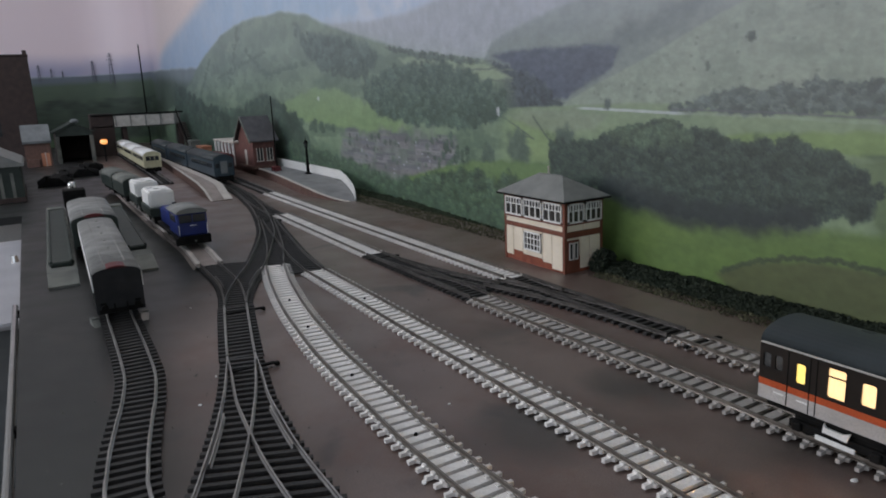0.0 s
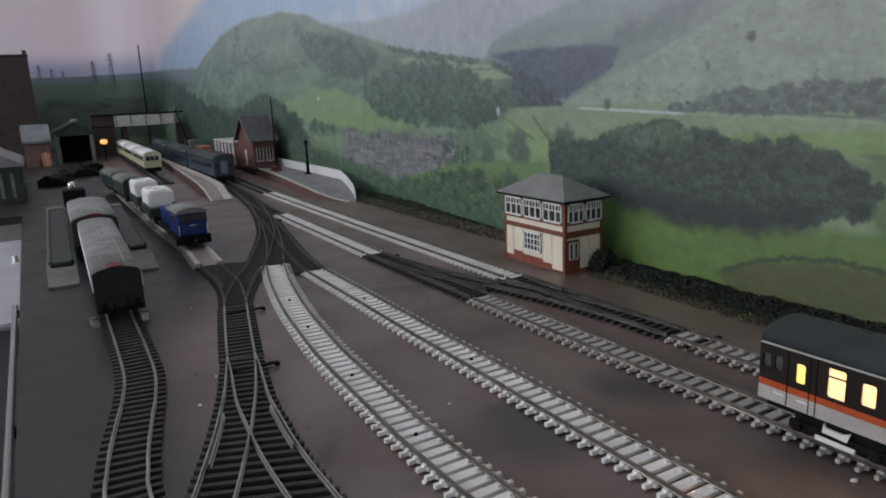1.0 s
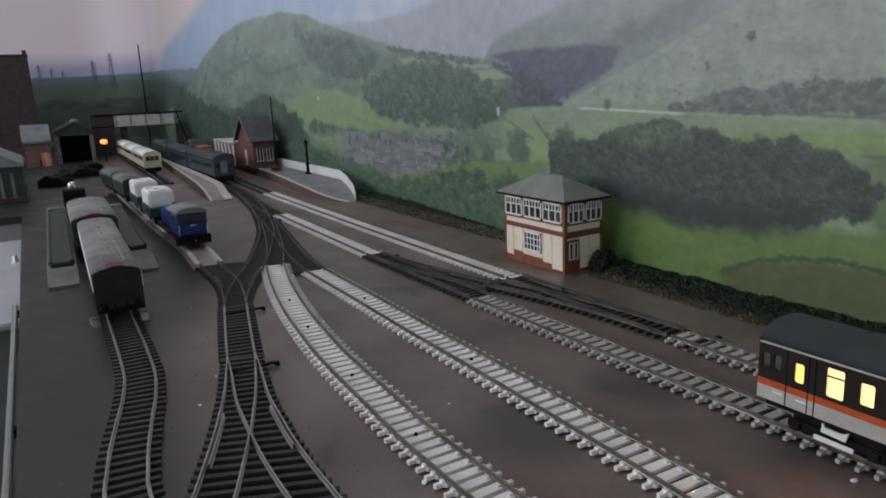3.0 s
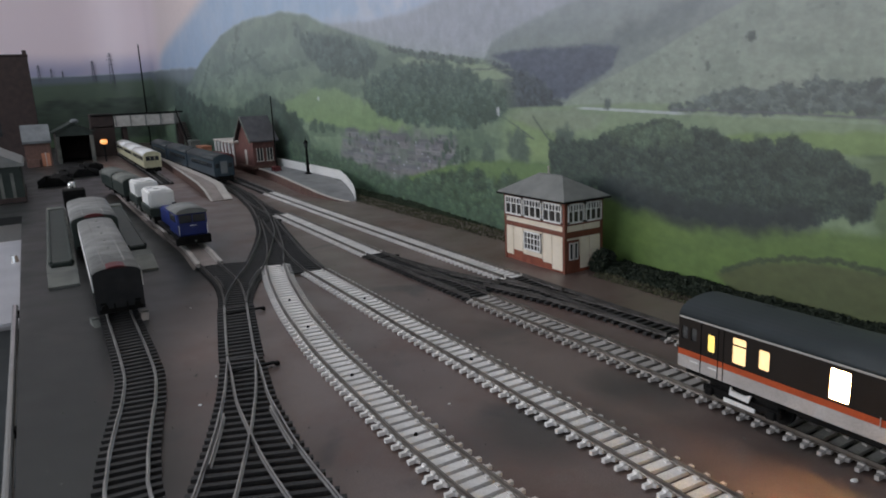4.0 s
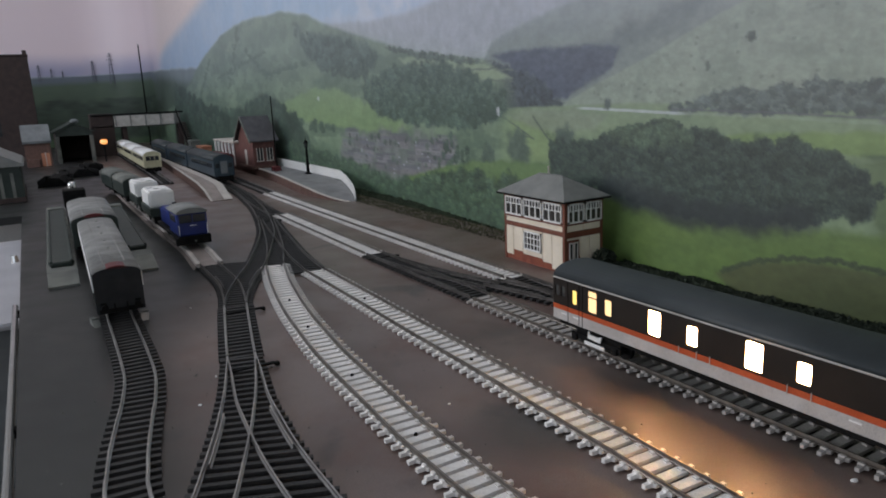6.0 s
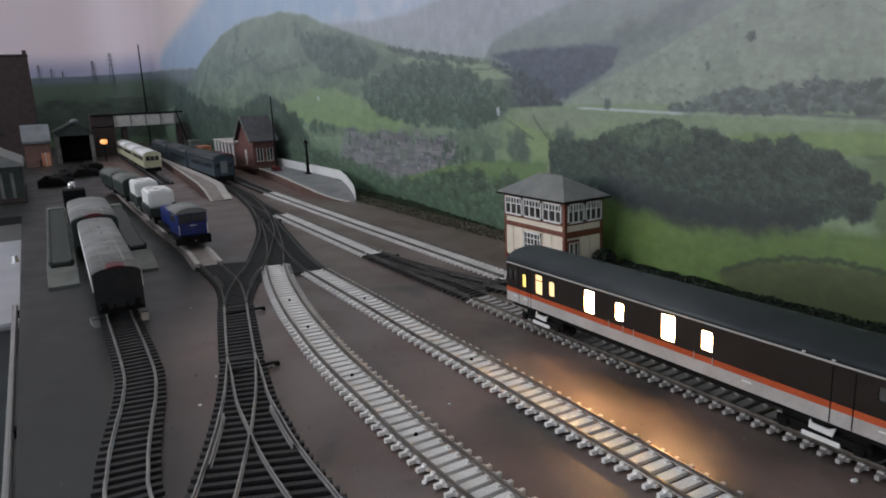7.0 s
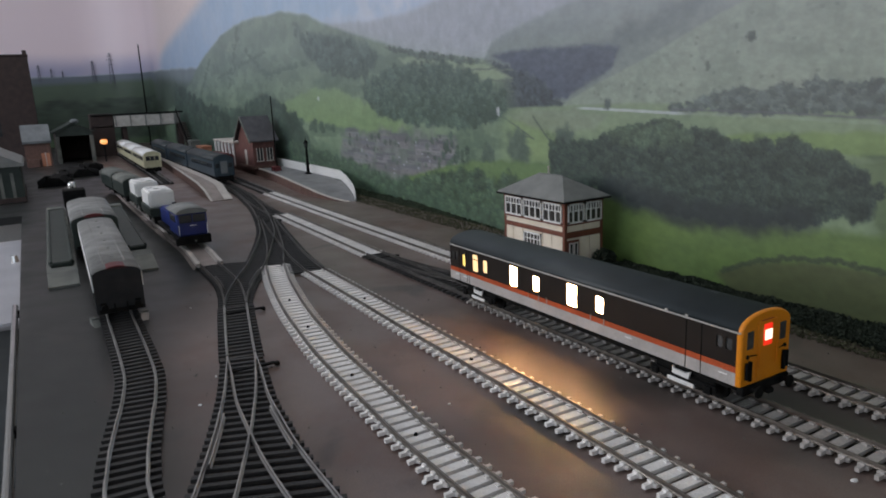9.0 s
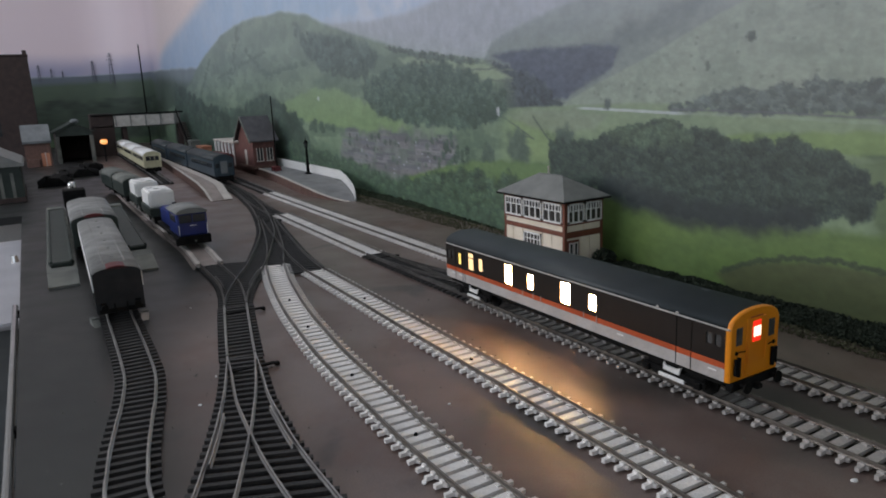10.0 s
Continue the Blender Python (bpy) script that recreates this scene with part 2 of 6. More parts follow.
def prism(profile, x0, x1, axis="x", bm=None):
    """Extrudes a closed profile of (a, b) along an axis: x takes (y, z), y takes (x, z), z takes (x, y)."""
    bm = bm or bmesh.new()

    def at(p, t):
        return {"x": (t, p[0], p[1]), "y": (p[0], t, p[1]), "z": (p[0], p[1], t)}[axis]
    r0 = [bm.verts.new(at(p, x0)) for p in profile]
    r1 = [bm.verts.new(at(p, x1)) for p in profile]
    k = len(profile)
    for i in range(k):
        bm.faces.new((r0[i], r0[(i + 1) % k], r1[(i + 1) % k], r1[i]))
    bm.faces.new(r0), bm.faces.new(r1)
    return bm


def rod(p, q, r, n=10, r2=None, bm=None):
    own = bm is None
    p, q = Vector(p), Vector(q)
    b = bmesh.new()
    bmesh.ops.create_cone(b, cap_ends=True, segments=n, radius1=r, radius2=r if r2 is None else r2, depth=(q - p).length)
    b.transform(Matrix.Translation((p + q) / 2) @ (q - p).to_track_quat("Z", "Y").to_matrix().to_4x4())
    return b if own else merge(bm, b)


def ball(c, r, sx=1.0, sy=1.0, sz=1.0, sub=2, bm=None):
    b = bmesh.new()
    bmesh.ops.create_icosphere(b, subdivisions=sub, radius=r)
    b.transform(Matrix.Translation(c) @ Matrix.Diagonal((sx, sy, sz, 1)))
    return b if bm is None else merge(bm, b)


# ---- room ----
WALLY, FARX = 0.486, -3.46
tagged(put("floor", box(-3.75, 1.7, -2.0, 0.636, -1.0, -0.95), M_FLOOR), "dark floor of the railway room", "floor", kind="structure")
tagged(put("ceiling", box(-3.75, 1.7, -2.0, 0.636, 1.45, 1.5), M_CEIL), "white painted ceiling of the room", "ceiling", kind="structure")
tagged(put("wall_north", box(-3.75, 1.7, 0.492, 0.636, -0.95, 1.45), M_WALL), "pale painted wall behind the backscene", "wall", kind="structure")
tagged(put("wall_west", box(-3.75, -3.466, -2.0, 0.492, -0.95, 1.45), M_WALL), "pale painted end wall of the room", "wall", kind="structure")
# unseen east and south walls; their openings are made for the added lamps
bm = box(1.6, 1.7, -2.0, -1.42, -0.95, 1.45)
box(1.6, 1.7, -0.08, 0.492, -0.95, 1.45, bm=bm), box(1.6, 1.7, -1.42, -0.08, -0.95, 0.13, bm=bm), box(1.6, 1.7, -1.42, -0.08, 1.27, 1.45, bm=bm)
tagged(put("wall_east", bm, M_WALL), "pale painted end wall of the room", "wall", kind="structure")
bm = box(-3.606, -2.85, -2.0, -1.9, -0.95, 1.45)
box(-0.05, 1.6, -2.0, -1.9, -0.95, 1.45, bm=bm)
box(-2.85, -0.05, -2.0, -1.9, -0.95, 0.2, bm=bm)
box(-2.85, -0.05, -2.0, -1.9, 1.25, 1.45, bm=bm)
tagged(put("wall_south", bm, M_WALL), "unseen pale wall with an opening for the added light", "wall", kind="structure")
# baseboard: narrow by the viewer, wider at the far end
bm = bmesh.new()
prism([(1.2, -0.028), (1.2, 0.492), (FARX, 0.492), (FARX, -0.65), (-1.27, -0.65), (-1.27, -0.028)], GZ - 0.012, GZ, "z", bm)
tagged(put("ground", bm, M_DECK), "grey-brown painted baseboard under the tracks", "baseboard", kind="structure")
bm = box(-1.27, 1.2, -0.0282, -0.013, -0.09, GZ - 0.0125, 0.001)
tagged(put("baseboard_frame", bm, M_TIMBER), "softwood frame under the baseboard's edge", "frame", kind="structure")

# ---- the printed backscene: one flat sheet, bent round the far corner ----
RNG = np.random.default_rng(7)


def lattice(u, v, seed):
    iu, iv = np.floor(u).astype(np.int64), np.floor(v).astype(np.int64)
    fu, fv = u - iu, v - iv
    fu, fv = fu * fu * (3 - 2 * fu), fv * fv * (3 - 2 * fv)

    def h(a, b):
        x = (a * 374761393 + b * 668265263 + seed * 974711) & 0x7FFFFFFF
        x = ((x ^ (x >> 13)) * 1274126177) & 0x7FFFFFFF
        return ((x ^ (x >> 16)) & 0xFFFF) / 65535.0
    return (h(iu, iv) * (1 - fu) + h(iu + 1, iv) * fu) * (1 - fv) + (h(iu, iv + 1) * (1 - fu) + h(iu + 1, iv + 1) * fu) * fv


def cloudy(u, v, scale, seed=0, octaves=4):
    total, amp, norm = 0.0, 1.0, 0.0
    for k in range(octaves):
        total = total + amp * lattice(u * scale, v * scale, seed + k * 17)
        norm += amp
        amp, scale = amp * 0.55, scale * 2.1
    return total / norm


def step(a, b, x):
    t = np.clip((x - a) / (b - a), 0, 1)
    return t * t * (3 - 2 * t)


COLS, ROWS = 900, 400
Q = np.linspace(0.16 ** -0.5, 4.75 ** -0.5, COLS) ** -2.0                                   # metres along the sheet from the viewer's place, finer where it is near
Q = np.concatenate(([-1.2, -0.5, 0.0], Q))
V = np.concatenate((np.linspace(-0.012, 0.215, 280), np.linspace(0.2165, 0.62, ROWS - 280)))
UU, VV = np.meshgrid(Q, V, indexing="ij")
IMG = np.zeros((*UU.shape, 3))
# the print is warped to suit the eye point: metres along the wall and up from the rails
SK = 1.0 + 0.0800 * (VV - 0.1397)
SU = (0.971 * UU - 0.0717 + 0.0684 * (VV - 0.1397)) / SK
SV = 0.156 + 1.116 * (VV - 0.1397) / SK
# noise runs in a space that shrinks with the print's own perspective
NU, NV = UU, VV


def paint(mask, color, dark=None, noise_field=None):
    """Lays a colour (or a mix of two by a field) over the sheet, srgb."""
    global IMG
    c = np.array(color) / 255.0
    if dark is not None:
        k = noise_field[..., None]
        c = np.array(dark) / 255.0 * (1 - k) + c * k
    IMG = IMG * (1 - mask[..., None]) + c * mask[..., None]


def under(pts, soft=0.002, rough=0.0, scale=30, seed=0):
    """1 below a line through (u, v) points."""
    pts = sorted(pts)
    line = np.interp(UU, [p[0] for p in pts], [p[1] for p in pts])
    if rough:
        line = line + rough * (cloudy(UU, UU * 0 + seed, scale, seed) - 0.5) * 2
    return step(soft, -soft, VV - line)


def within(u0, u1, soft=0.02):
    return step(u0 - soft, u0 + soft, UU) * step(u1 + soft, u1 - soft, UU)


def patch(pts, soft=0.003, rough=0.006, scale=60, seed=0):
    """1 inside a polygon with an uneven edge."""
    wu = UU + rough * 2 * (cloudy(UU, VV, scale, seed) - 0.5)
    wv = VV + rough * 2 * (cloudy(UU, VV, scale, seed + 5) - 0.5)
    ins = np.zeros(UU.shape, bool)
    near = np.full(UU.shape, 1e9)
    k = len(pts)
    for i in range(k):
        (x0, y0), (x1, y1) = pts[i], pts[(i + 1) % k]
        cross = ((y0 > wv) != (y1 > wv)) & (wu < (x1 - x0) * (wv - y0) / (y1 - y0 + 1e-12) + x0)
        ins ^= cross
        t = np.clip(((wu - x0) * (x1 - x0) + (wv - y0) * (y1 - y0)) / ((x1 - x0) ** 2 + (y1 - y0) ** 2), 0, 1)
        near = np.minimum(near, np.hypot(wu - x0 - t * (x1 - x0), wv - y0 - t * (y1 - y0)))
    return step(-soft, soft, np.where(ins, near, -near))


def clump(u, v, ru, rv, light, shade, seed, strength=1.0):
    """One printed tree: an uneven round crown, lighter at the top, dark below."""
    global IMG
    i0, i1 = np.searchsorted(Q, [u - 1.5 * ru, u + 1.5 * ru])
    j0, j1 = np.searchsorted(V, [v - 1.5 * rv, v + 1.5 * rv])
    if i1 <= i0 or j1 <= j0:
        return
    a, b = UU[i0:i1, j0:j1], VV[i0:i1, j0:j1]
    rough = cloudy(a / ru * 2.6, b / rv * 2.6, 1.0, seed, 4)
    rr = np.hypot((a - u) / ru, (b - v) / rv) + (rough - 0.5) * 0.9
    m = step(1.08, 0.55, rr) * strength * 0.9
    k = np.clip(0.48 + 0.27 * (b - v) / rv + (cloudy(a / ru * 4, b / rv * 4, 1.0, seed + 3, 3) - 0.5) * 1.3, 0, 1)[..., None]
    c = (np.array(shade) * (1 - k) + np.array(light) * k) / 255.0
    IMG[i0:i1, j0:j1] = IMG[i0:i1, j0:j1] * (1 - m[..., None]) + c * m[..., None]


def grove(pts, count, size, light, shade, seed, flat=1.0, squash=1.0):
    """Trees over a polygon, from the top down so that nearer ones overlap."""
    count, size = int(count * 1.7), size * 0.74
    rng = np.random.default_rng(seed)
    us, vs = [p[0] for p in pts], [p[1] for p in pts]
    spots = []
    while len(spots) < count:
        u, v = rng.uniform(min(us), max(us)), rng.uniform(min(vs), max(vs))
        ins = False
        for i in range(len(pts)):
            (x0, y0), (x1, y1) = pts[i], pts[(i + 1) % len(pts)]
            if (y0 > v) != (y1 > v) and u < (x1 - x0) * (v - y0) / (y1 - y0 + 1e-12) + x0:
                ins = not ins
        if ins:
            spots.append((u, v))
    if len(spots) > 60:
        # the mass of foliage behind the single crowns: ragged edge, mottled inside
        mid = np.array(light) * 0.40 + np.array(shade) * 0.60
        leafy = np.clip(0.5 + 1.5 * (cloudy(UU / flat, VV, 0.9 / size, seed + 9, 4) - 0.5), 0, 1)
        paint(patch(pts, size * 0.7, size * 2.4, 0.30 / size, seed) * 0.85, mid * 1.32, mid * 0.62, leafy)
    for u, v in sorted(spots, key=lambda s: -s[1]):
        r = size * rng.uniform(0.6, 1.3)
        w = rng.uniform(0.8, 1.2)
        clump(u, v, r * flat, r * squash, np.array(light) * w, np.array(shade) * w, int(rng.integers(1, 9999)))


F1, F2, F3 = cloudy(NU, NV, 18, 1, 5), cloudy(NU, NV, 70, 2, 4), cloudy(NU * 0.6, NV * 2.2, 40, 3, 5)
F4 = cloudy(NU * 0.5, NV, 300, 4, 3)
# sky: blue with white cloud over the hill, cream and pink towards the far corner
IMG[:] = np.array((176, 196, 214)) / 255
paint(np.clip(step(0.40, 0.62, F1) * 0.8, 0, 1), (206, 212, 218))
paint(step(0.9, 1.5, UU) * 0.7, (158, 186, 208))
paint(step(1.0, 0.75, UU), (196, 200, 206))
edge = np.interp(UU, [1.6, 2.30, 2.55, 2.95, 3.2], [0.47, 0.405, 0.375, 0.335, 0.30])
paint(step(-0.03, 0.03, VV - edge) * step(1.6, 1.9, UU), (228, 216, 210))
paint(step(3.05, 3.35, UU), (244, 230, 230))
paint(step(3.1, 3.45, UU) * step(0.36, 0.27, VV), (170, 176, 204), (196, 190, 204), F1)
SKY = IMG.copy()
# misty ridges
paint(under([(0.2, 0.30), (0.643, 0.262), (0.80, 0.262), (0.886, 0.249), (0.946, 0.243), (1.05, 0.241), (1.153, 0.243), (1.27, 0.250), (1.40, 0.258), (1.6, 0.25)], 0.004, 0.003)
      * step(1.7, 1.5, UU), (172, 176, 182), (152, 160, 162), F2)
paint(under([(0.75, 0.19), (0.85, 0.182), (0.98, 0.20), (1.2, 0.235), (1.6, 0.26)], 0.02, 0.004) * step(1.7, 1.5, UU) * 0.6, (162, 174, 156), (142, 154, 140), F2)
# big mountain on the near part
mountain = under([(0.1, 0.35), (0.60, 0.228), (0.643, 0.216), (0.661, 0.212), (0.73, 0.200), (0.798, 0.190), (0.83, 0.16)], 0.004, 0.003, 25, 3) * step(0.90, 0.84, UU)
paint(mountain, (132, 148, 128), (106, 122, 110), F3)
paint(mountain * step(0.16, 0.23, VV) * 0.55, (158, 164, 166))
paint(patch([(0.70, 0.128), (0.62, 0.150), (0.55, 0.172), (0.47, 0.196), (0.49, 0.206), (0.56, 0.190), (0.63, 0.168), (0.70, 0.150)], 0.010, 0.010, 40, 8) * 0.6, (92, 104, 100), (80, 94, 90), F2)
# the nearer grass slope
slope = under([(0.1, 0.31), (0.435, 0.197), (0.46, 0.188), (0.512, 0.172), (0.558, 0.157), (0.62, 0.139), (0.673, 0.122)], 0.0015, 0.0015, 40, 4) * step(0.70, 0.675, UU)
paint(slope, (154, 168, 136), (124, 142, 114), np.clip(F3 * 0.7 + F4 * 0.3, 0, 1))
paint(slope * step(0.50, 0.66, F2) * 0.35, (104, 122, 96))
for k in range(45):
    u = RNG.uniform(0.28, 0.62)
    top = np.interp(u, [0.435, 0.512, 0.62], [0.19, 0.165, 0.135])
    clump(u, RNG.uniform(0.125, top), 0.0022, 0.0016, (104, 120, 94), (88, 104, 84), k, 0.5)
clump(0.439, 0.168, 0.0052, 0.0042, (74, 88, 74), (54, 66, 58), 12)
clump(0.480, 0.150, 0.0030, 0.0045, (100, 112, 90), (76, 92, 76), 13)
# blue conifer plantation
paint(patch([(0.799, 0.176), (0.731, 0.177), (0.66, 0.176), (0.584, 0.172), (0.595, 0.154), (0.664, 0.128), (0.733, 0.133), (0.764, 0.165)], 0.003, 0.003, 70, 9),
      (82, 92, 108), (66, 76, 92), F4)
grove([(0.80, 0.166), (0.70, 0.148), (0.665, 0.120), (0.78, 0.112)], 60, 0.0055, (76, 88, 88), (54, 64, 68), 21)
# valley floor
valley = under([(0.1, 0.127), (0.40, 0.124), (0.55, 0.124), (0.68, 0.122), (0.80, 0.120), (0.9, 0.11)], 0.002, 0.001)
paint(valley * step(0.95, 0.9, UU), (132, 156, 102), (112, 138, 92), F3)
# wooded foot of the slope and the pale lane
grove([(0.52, 0.122), (0.44, 0.134), (0.36, 0.136), (0.28, 0.132), (0.28, 0.118), (0.40, 0.116), (0.52, 0.119)], 190, 0.0042, (98, 114, 98), (76, 88, 84), 22, 1.4)
lane = np.interp(UU, [0.30, 0.36, 0.427, 0.518, 0.573, 0.637, 0.66], [0.1095, 0.1112, 0.1140, 0.1160, 0.1180, 0.1200, 0.1200])
paint(step(0.0016, 0.0007, np.abs(VV - lane)) * (0.75 * within(0.505, 0.642, 0.012) + 0.12 * within(0.2, 0.50, 0.01)), (196, 200, 204))
paint(step(0.0012, 0.0004, np.abs(VV - lane - 0.0028)) * within(0.2, 0.52, 0.01) * 0.7, (92, 96, 98))
paint(step(0.0030, 0.0012, np.abs(VV - 0.112)) * within(0.285, 0.335, 0.006), (98, 90, 98), (124, 112, 116), F4)
clump(0.600, 0.1235, 0.0062, 0.0062, (84, 98, 86), (64, 76, 70), 31)
# middle fields
paint(patch([(0.47, 0.099), (0.40, 0.104), (0.30, 0.106), (0.20, 0.106), (0.20, 0.088), (0.30, 0.087), (0.38, 0.092), (0.46, 0.094)], 0.002, 0.002), (124, 156, 70), (106, 138, 62), F3)
paint(patch([(0.35, 0.091), (0.26, 0.094), (0.18, 0.092), (0.18, 0.086), (0.28, 0.086), (0.34, 0.088)], 0.002, 0.002) * 0.8, (70, 92, 58))
paint(patch([(0.36, 0.088), (0.25, 0.088), (0.15, 0.088), (0.15, 0.03), (0.33, 0.04)], 0.003, 0.004), (104, 128, 74), (88, 112, 64), F3)
paint(patch([(0.86, 0.106), (0.76, 0.116), (0.664, 0.110), (0.640, 0.075), (0.72, 0.066), (0.83, 0.060), (0.90, 0.08)], 0.003, 0.004), (138, 164, 92), (116, 146, 80), F3)
paint(patch([(0.78, 0.112), (0.74, 0.117), (0.66, 0.119), (0.60, 0.114), (0.62, 0.10), (0.70, 0.098)], 0.004, 0.004) * 0.8, (136, 150, 112), (118, 134, 100), F3)
for a, b in (((0.775, 0.110), (0.72, 0.090)), ((0.72, 0.112), (0.69, 0.088)), ((0.84, 0.096), (0.73, 0.092))):
    for t in np.linspace(0, 1, 24):
        clump(a[0] + (b[0] - a[0]) * t, a[1] + (b[1] - a[1]) * t, 0.0018, 0.0013, (96, 116, 84), (76, 92, 72), int(t * 99) + 7)
# a dim ridge and trees that carry the land round the corner
paint(under([(2.1, 0.22), (2.5, 0.235), (2.75, 0.245), (3.1, 0.255), (3.5, 0.262), (3.8, 0.26)], 0.006, 0.004, 12, 6) * step(2.1, 2.4, UU), (118, 132, 126), (98, 114, 106), F1)
paint(under([(2.3, 0.19), (2.75, 0.205), (3.1, 0.225), (3.5, 0.238)], 0.018, 0.006, 12, 8) * step(2.2, 2.5, UU), (84, 106, 76), (60, 80, 58), F1)
# the round hill
hill = under([(3.3, 0.10), (2.95, 0.135), (2.75, 0.170), (2.60, 0.205), (2.42, 0.250), (2.139, 0.296), (1.893, 0.310), (1.618, 0.301), (1.442, 0.278), (1.327, 0.250),
              (1.225, 0.231), (1.095, 0.208), (1.02, 0.194), (0.922, 0.181), (0.824, 0.172), (0.765, 0.150), (0.72, 0.09)], 0.004, 0.004, 14, 5) * step(0.74, 0.80, UU)
FH = np.clip(0.5 + 1.5 * (cloudy(UU * 0.45, VV, 26, 61, 5) - 0.5), 0, 1)
paint(hill, (124, 150, 104), (80, 108, 76), FH)
paint(hill * step(0.50, 0.62, cloudy(UU * 0.4, VV, 60, 71, 4)) * 0.45, (74, 98, 74))
paint(hill * step(0.16, 0.30, VV) * 0.35, (140, 160, 128))
for a, b in (((1.95, 0.30), (2.1, 0.17)), ((2.3, 0.25), (2.5, 0.14)), ((1.75, 0.235), (2.2, 0.20)), ((1.7, 0.18), (1.9, 0.25)), ((1.45, 0.20), (1.75, 0.19)), ((2.0, 0.12), (2.6, 0.13))):
    for t in np.linspace(0, 1, 30):
        clump(a[0] + (b[0] - a[0]) * t + RNG.normal(0, 0.012), a[1] + (b[1] - a[1]) * t + RNG.normal(0, 0.002), 0.014, 0.0045, (86, 112, 78), (66, 90, 68), int(t * 999) + 3, 0.8)
# pale walled fields above the woods
paint(patch([(1.05, 0.186), (0.92, 0.182), (0.82, 0.172), (0.76, 0.150), (0.80, 0.148), (0.9, 0.163), (1.02, 0.172)], 0.003, 0.004), (142, 164, 108), (122, 146, 96), F3)
paint(patch([(1.42, 0.158), (1.30, 0.150), (1.10, 0.118), (1.02, 0.096), (1.10, 0.084), (1.35, 0.094), (1.62, 0.10), (1.68, 0.125)], 0.004, 0.008), (126, 158, 86), (104, 138, 76), F3)
for k in range(3):
    for t in np.linspace(0, 1, 40):
        clump(1.12 - 0.36 * t, 0.172 - 0.012 * k - 0.012 * t + RNG.normal(0, 0.0008), 0.006, 0.0013, (100, 118, 92), (84, 100, 82), int(t * 777) + k)
# woods on the hill's shoulder and in the valley
grove([(1.52, 0.262), (1.36, 0.238), (1.22, 0.222), (1.12, 0.198), (1.18, 0.160), (1.32, 0.172), (1.42, 0.205)], 60, 0.011, (84, 108, 84), (60, 80, 66), 23, 1.5)
grove([(1.10, 0.205), (1.0, 0.192), (0.88, 0.178), (0.80, 0.168), (0.88, 0.172), (1.05, 0.192)], 40, 0.0045, (86, 104, 84), (64, 82, 68), 24, 1.6)
grove([(1.20, 0.150), (1.10, 0.172), (0.96, 0.176), (0.86, 0.164), (0.772, 0.138), (0.775, 0.113), (0.87, 0.098), (0.995, 0.102), (1.15, 0.121)], 230, 0.0088, (84, 112, 80), (52, 72, 62), 25, 1.35)
grove([(1.72, 0.125), (1.60, 0.115), (1.40, 0.098), (1.30, 0.086), (1.50, 0.08), (1.75, 0.10)], 26, 0.009, (80, 108, 74), (60, 82, 64), 26, 1.7)
# trees behind the station
grove([(2.9, 0.20), (2.6, 0.165), (2.3, 0.125), (2.0, 0.12), (1.72, 0.15), (1.55, 0.11), (1.4, 0.02), (2.0, 0.0), (3.0, 0.02)], 150, 0.017, (66, 92, 66), (42, 60, 48), 27, 1.9)
# stone village
paint(patch([(1.30, 0.075), (1.20, 0.084), (1.0, 0.090), (0.90, 0.088), (0.885, 0.045), (1.0, 0.026), (1.15, 0.022), (1.30, 0.035)], 0.010, 0.022, 40, 6) * 0.8, (132, 130, 126), (92, 102, 92), np.clip(0.5 + 1.6 * (F2 - 0.5), 0, 1))
for k in range(70):
    u, v = RNG.uniform(0.90, 1.27), RNG.uniform(0.034, 0.084)
    w, h = RNG.uniform(0.010, 0.034), RNG.uniform(0.005, 0.011)
    body = step(w, w * 0.85, np.abs(UU - u)) * step(h * 0.5, h * 0.4, np.abs(VV - v))
    paint(body * 0.55, tuple(np.array((136, 130, 128)) * RNG.uniform(0.75, 1.15)))
    roof = step(w * 1.1, w, np.abs(UU - u)) * step(h * 0.32, h * 0.24, np.abs(VV - v - h * 0.75))
    paint(roof * 0.55, tuple(np.array((104, 106, 112)) * RNG.uniform(0.75, 1.1)))
    for j in range(3):
        win = step(0.0016, 0.001, np.abs(UU - u + (j - 1) * w * 0.55)) * step(0.0014, 0.0008, np.abs(VV - v))
        paint(win * 0.35, (70, 74, 76))
grove([(1.28, 0.08), (0.90, 0.088), (0.88, 0.05), (1.2, 0.03)], 26, 0.006, (84, 104, 78), (58, 74, 62), 28, 1.2)
grove([(0.92, 0.095), (0.86, 0.075), (0.86, 0.05), (0.93, 0.05)], 12, 0.008, (80, 104, 76), (54, 72, 60), 29, 1.1)
# single trees and white specks
clump(0.752, 0.080, 0.026, 0.022, (86, 108, 84), (62, 80, 68), 41)
clump(0.665, 0.086, 0.020, 0.021, (78, 96, 80), (54, 70, 64), 42)
clump(0.815, 0.068, 0.018, 0.017, (84, 106, 80), (58, 76, 64), 43)
clump(1.402, 0.138, 0.007, 0.004, (214, 214, 212), (196, 196, 196), 44)
clump(0.789, 0.117, 0.004, 0.005, (212, 212, 212), (190, 190, 192), 45)
for k in range(22):
    clump(RNG.uniform(0.9, 1.25), RNG.uniform(0.02, 0.08), 0.003, 0.0015, (196, 196, 200), (170, 170, 176), k + 50, 0.8)
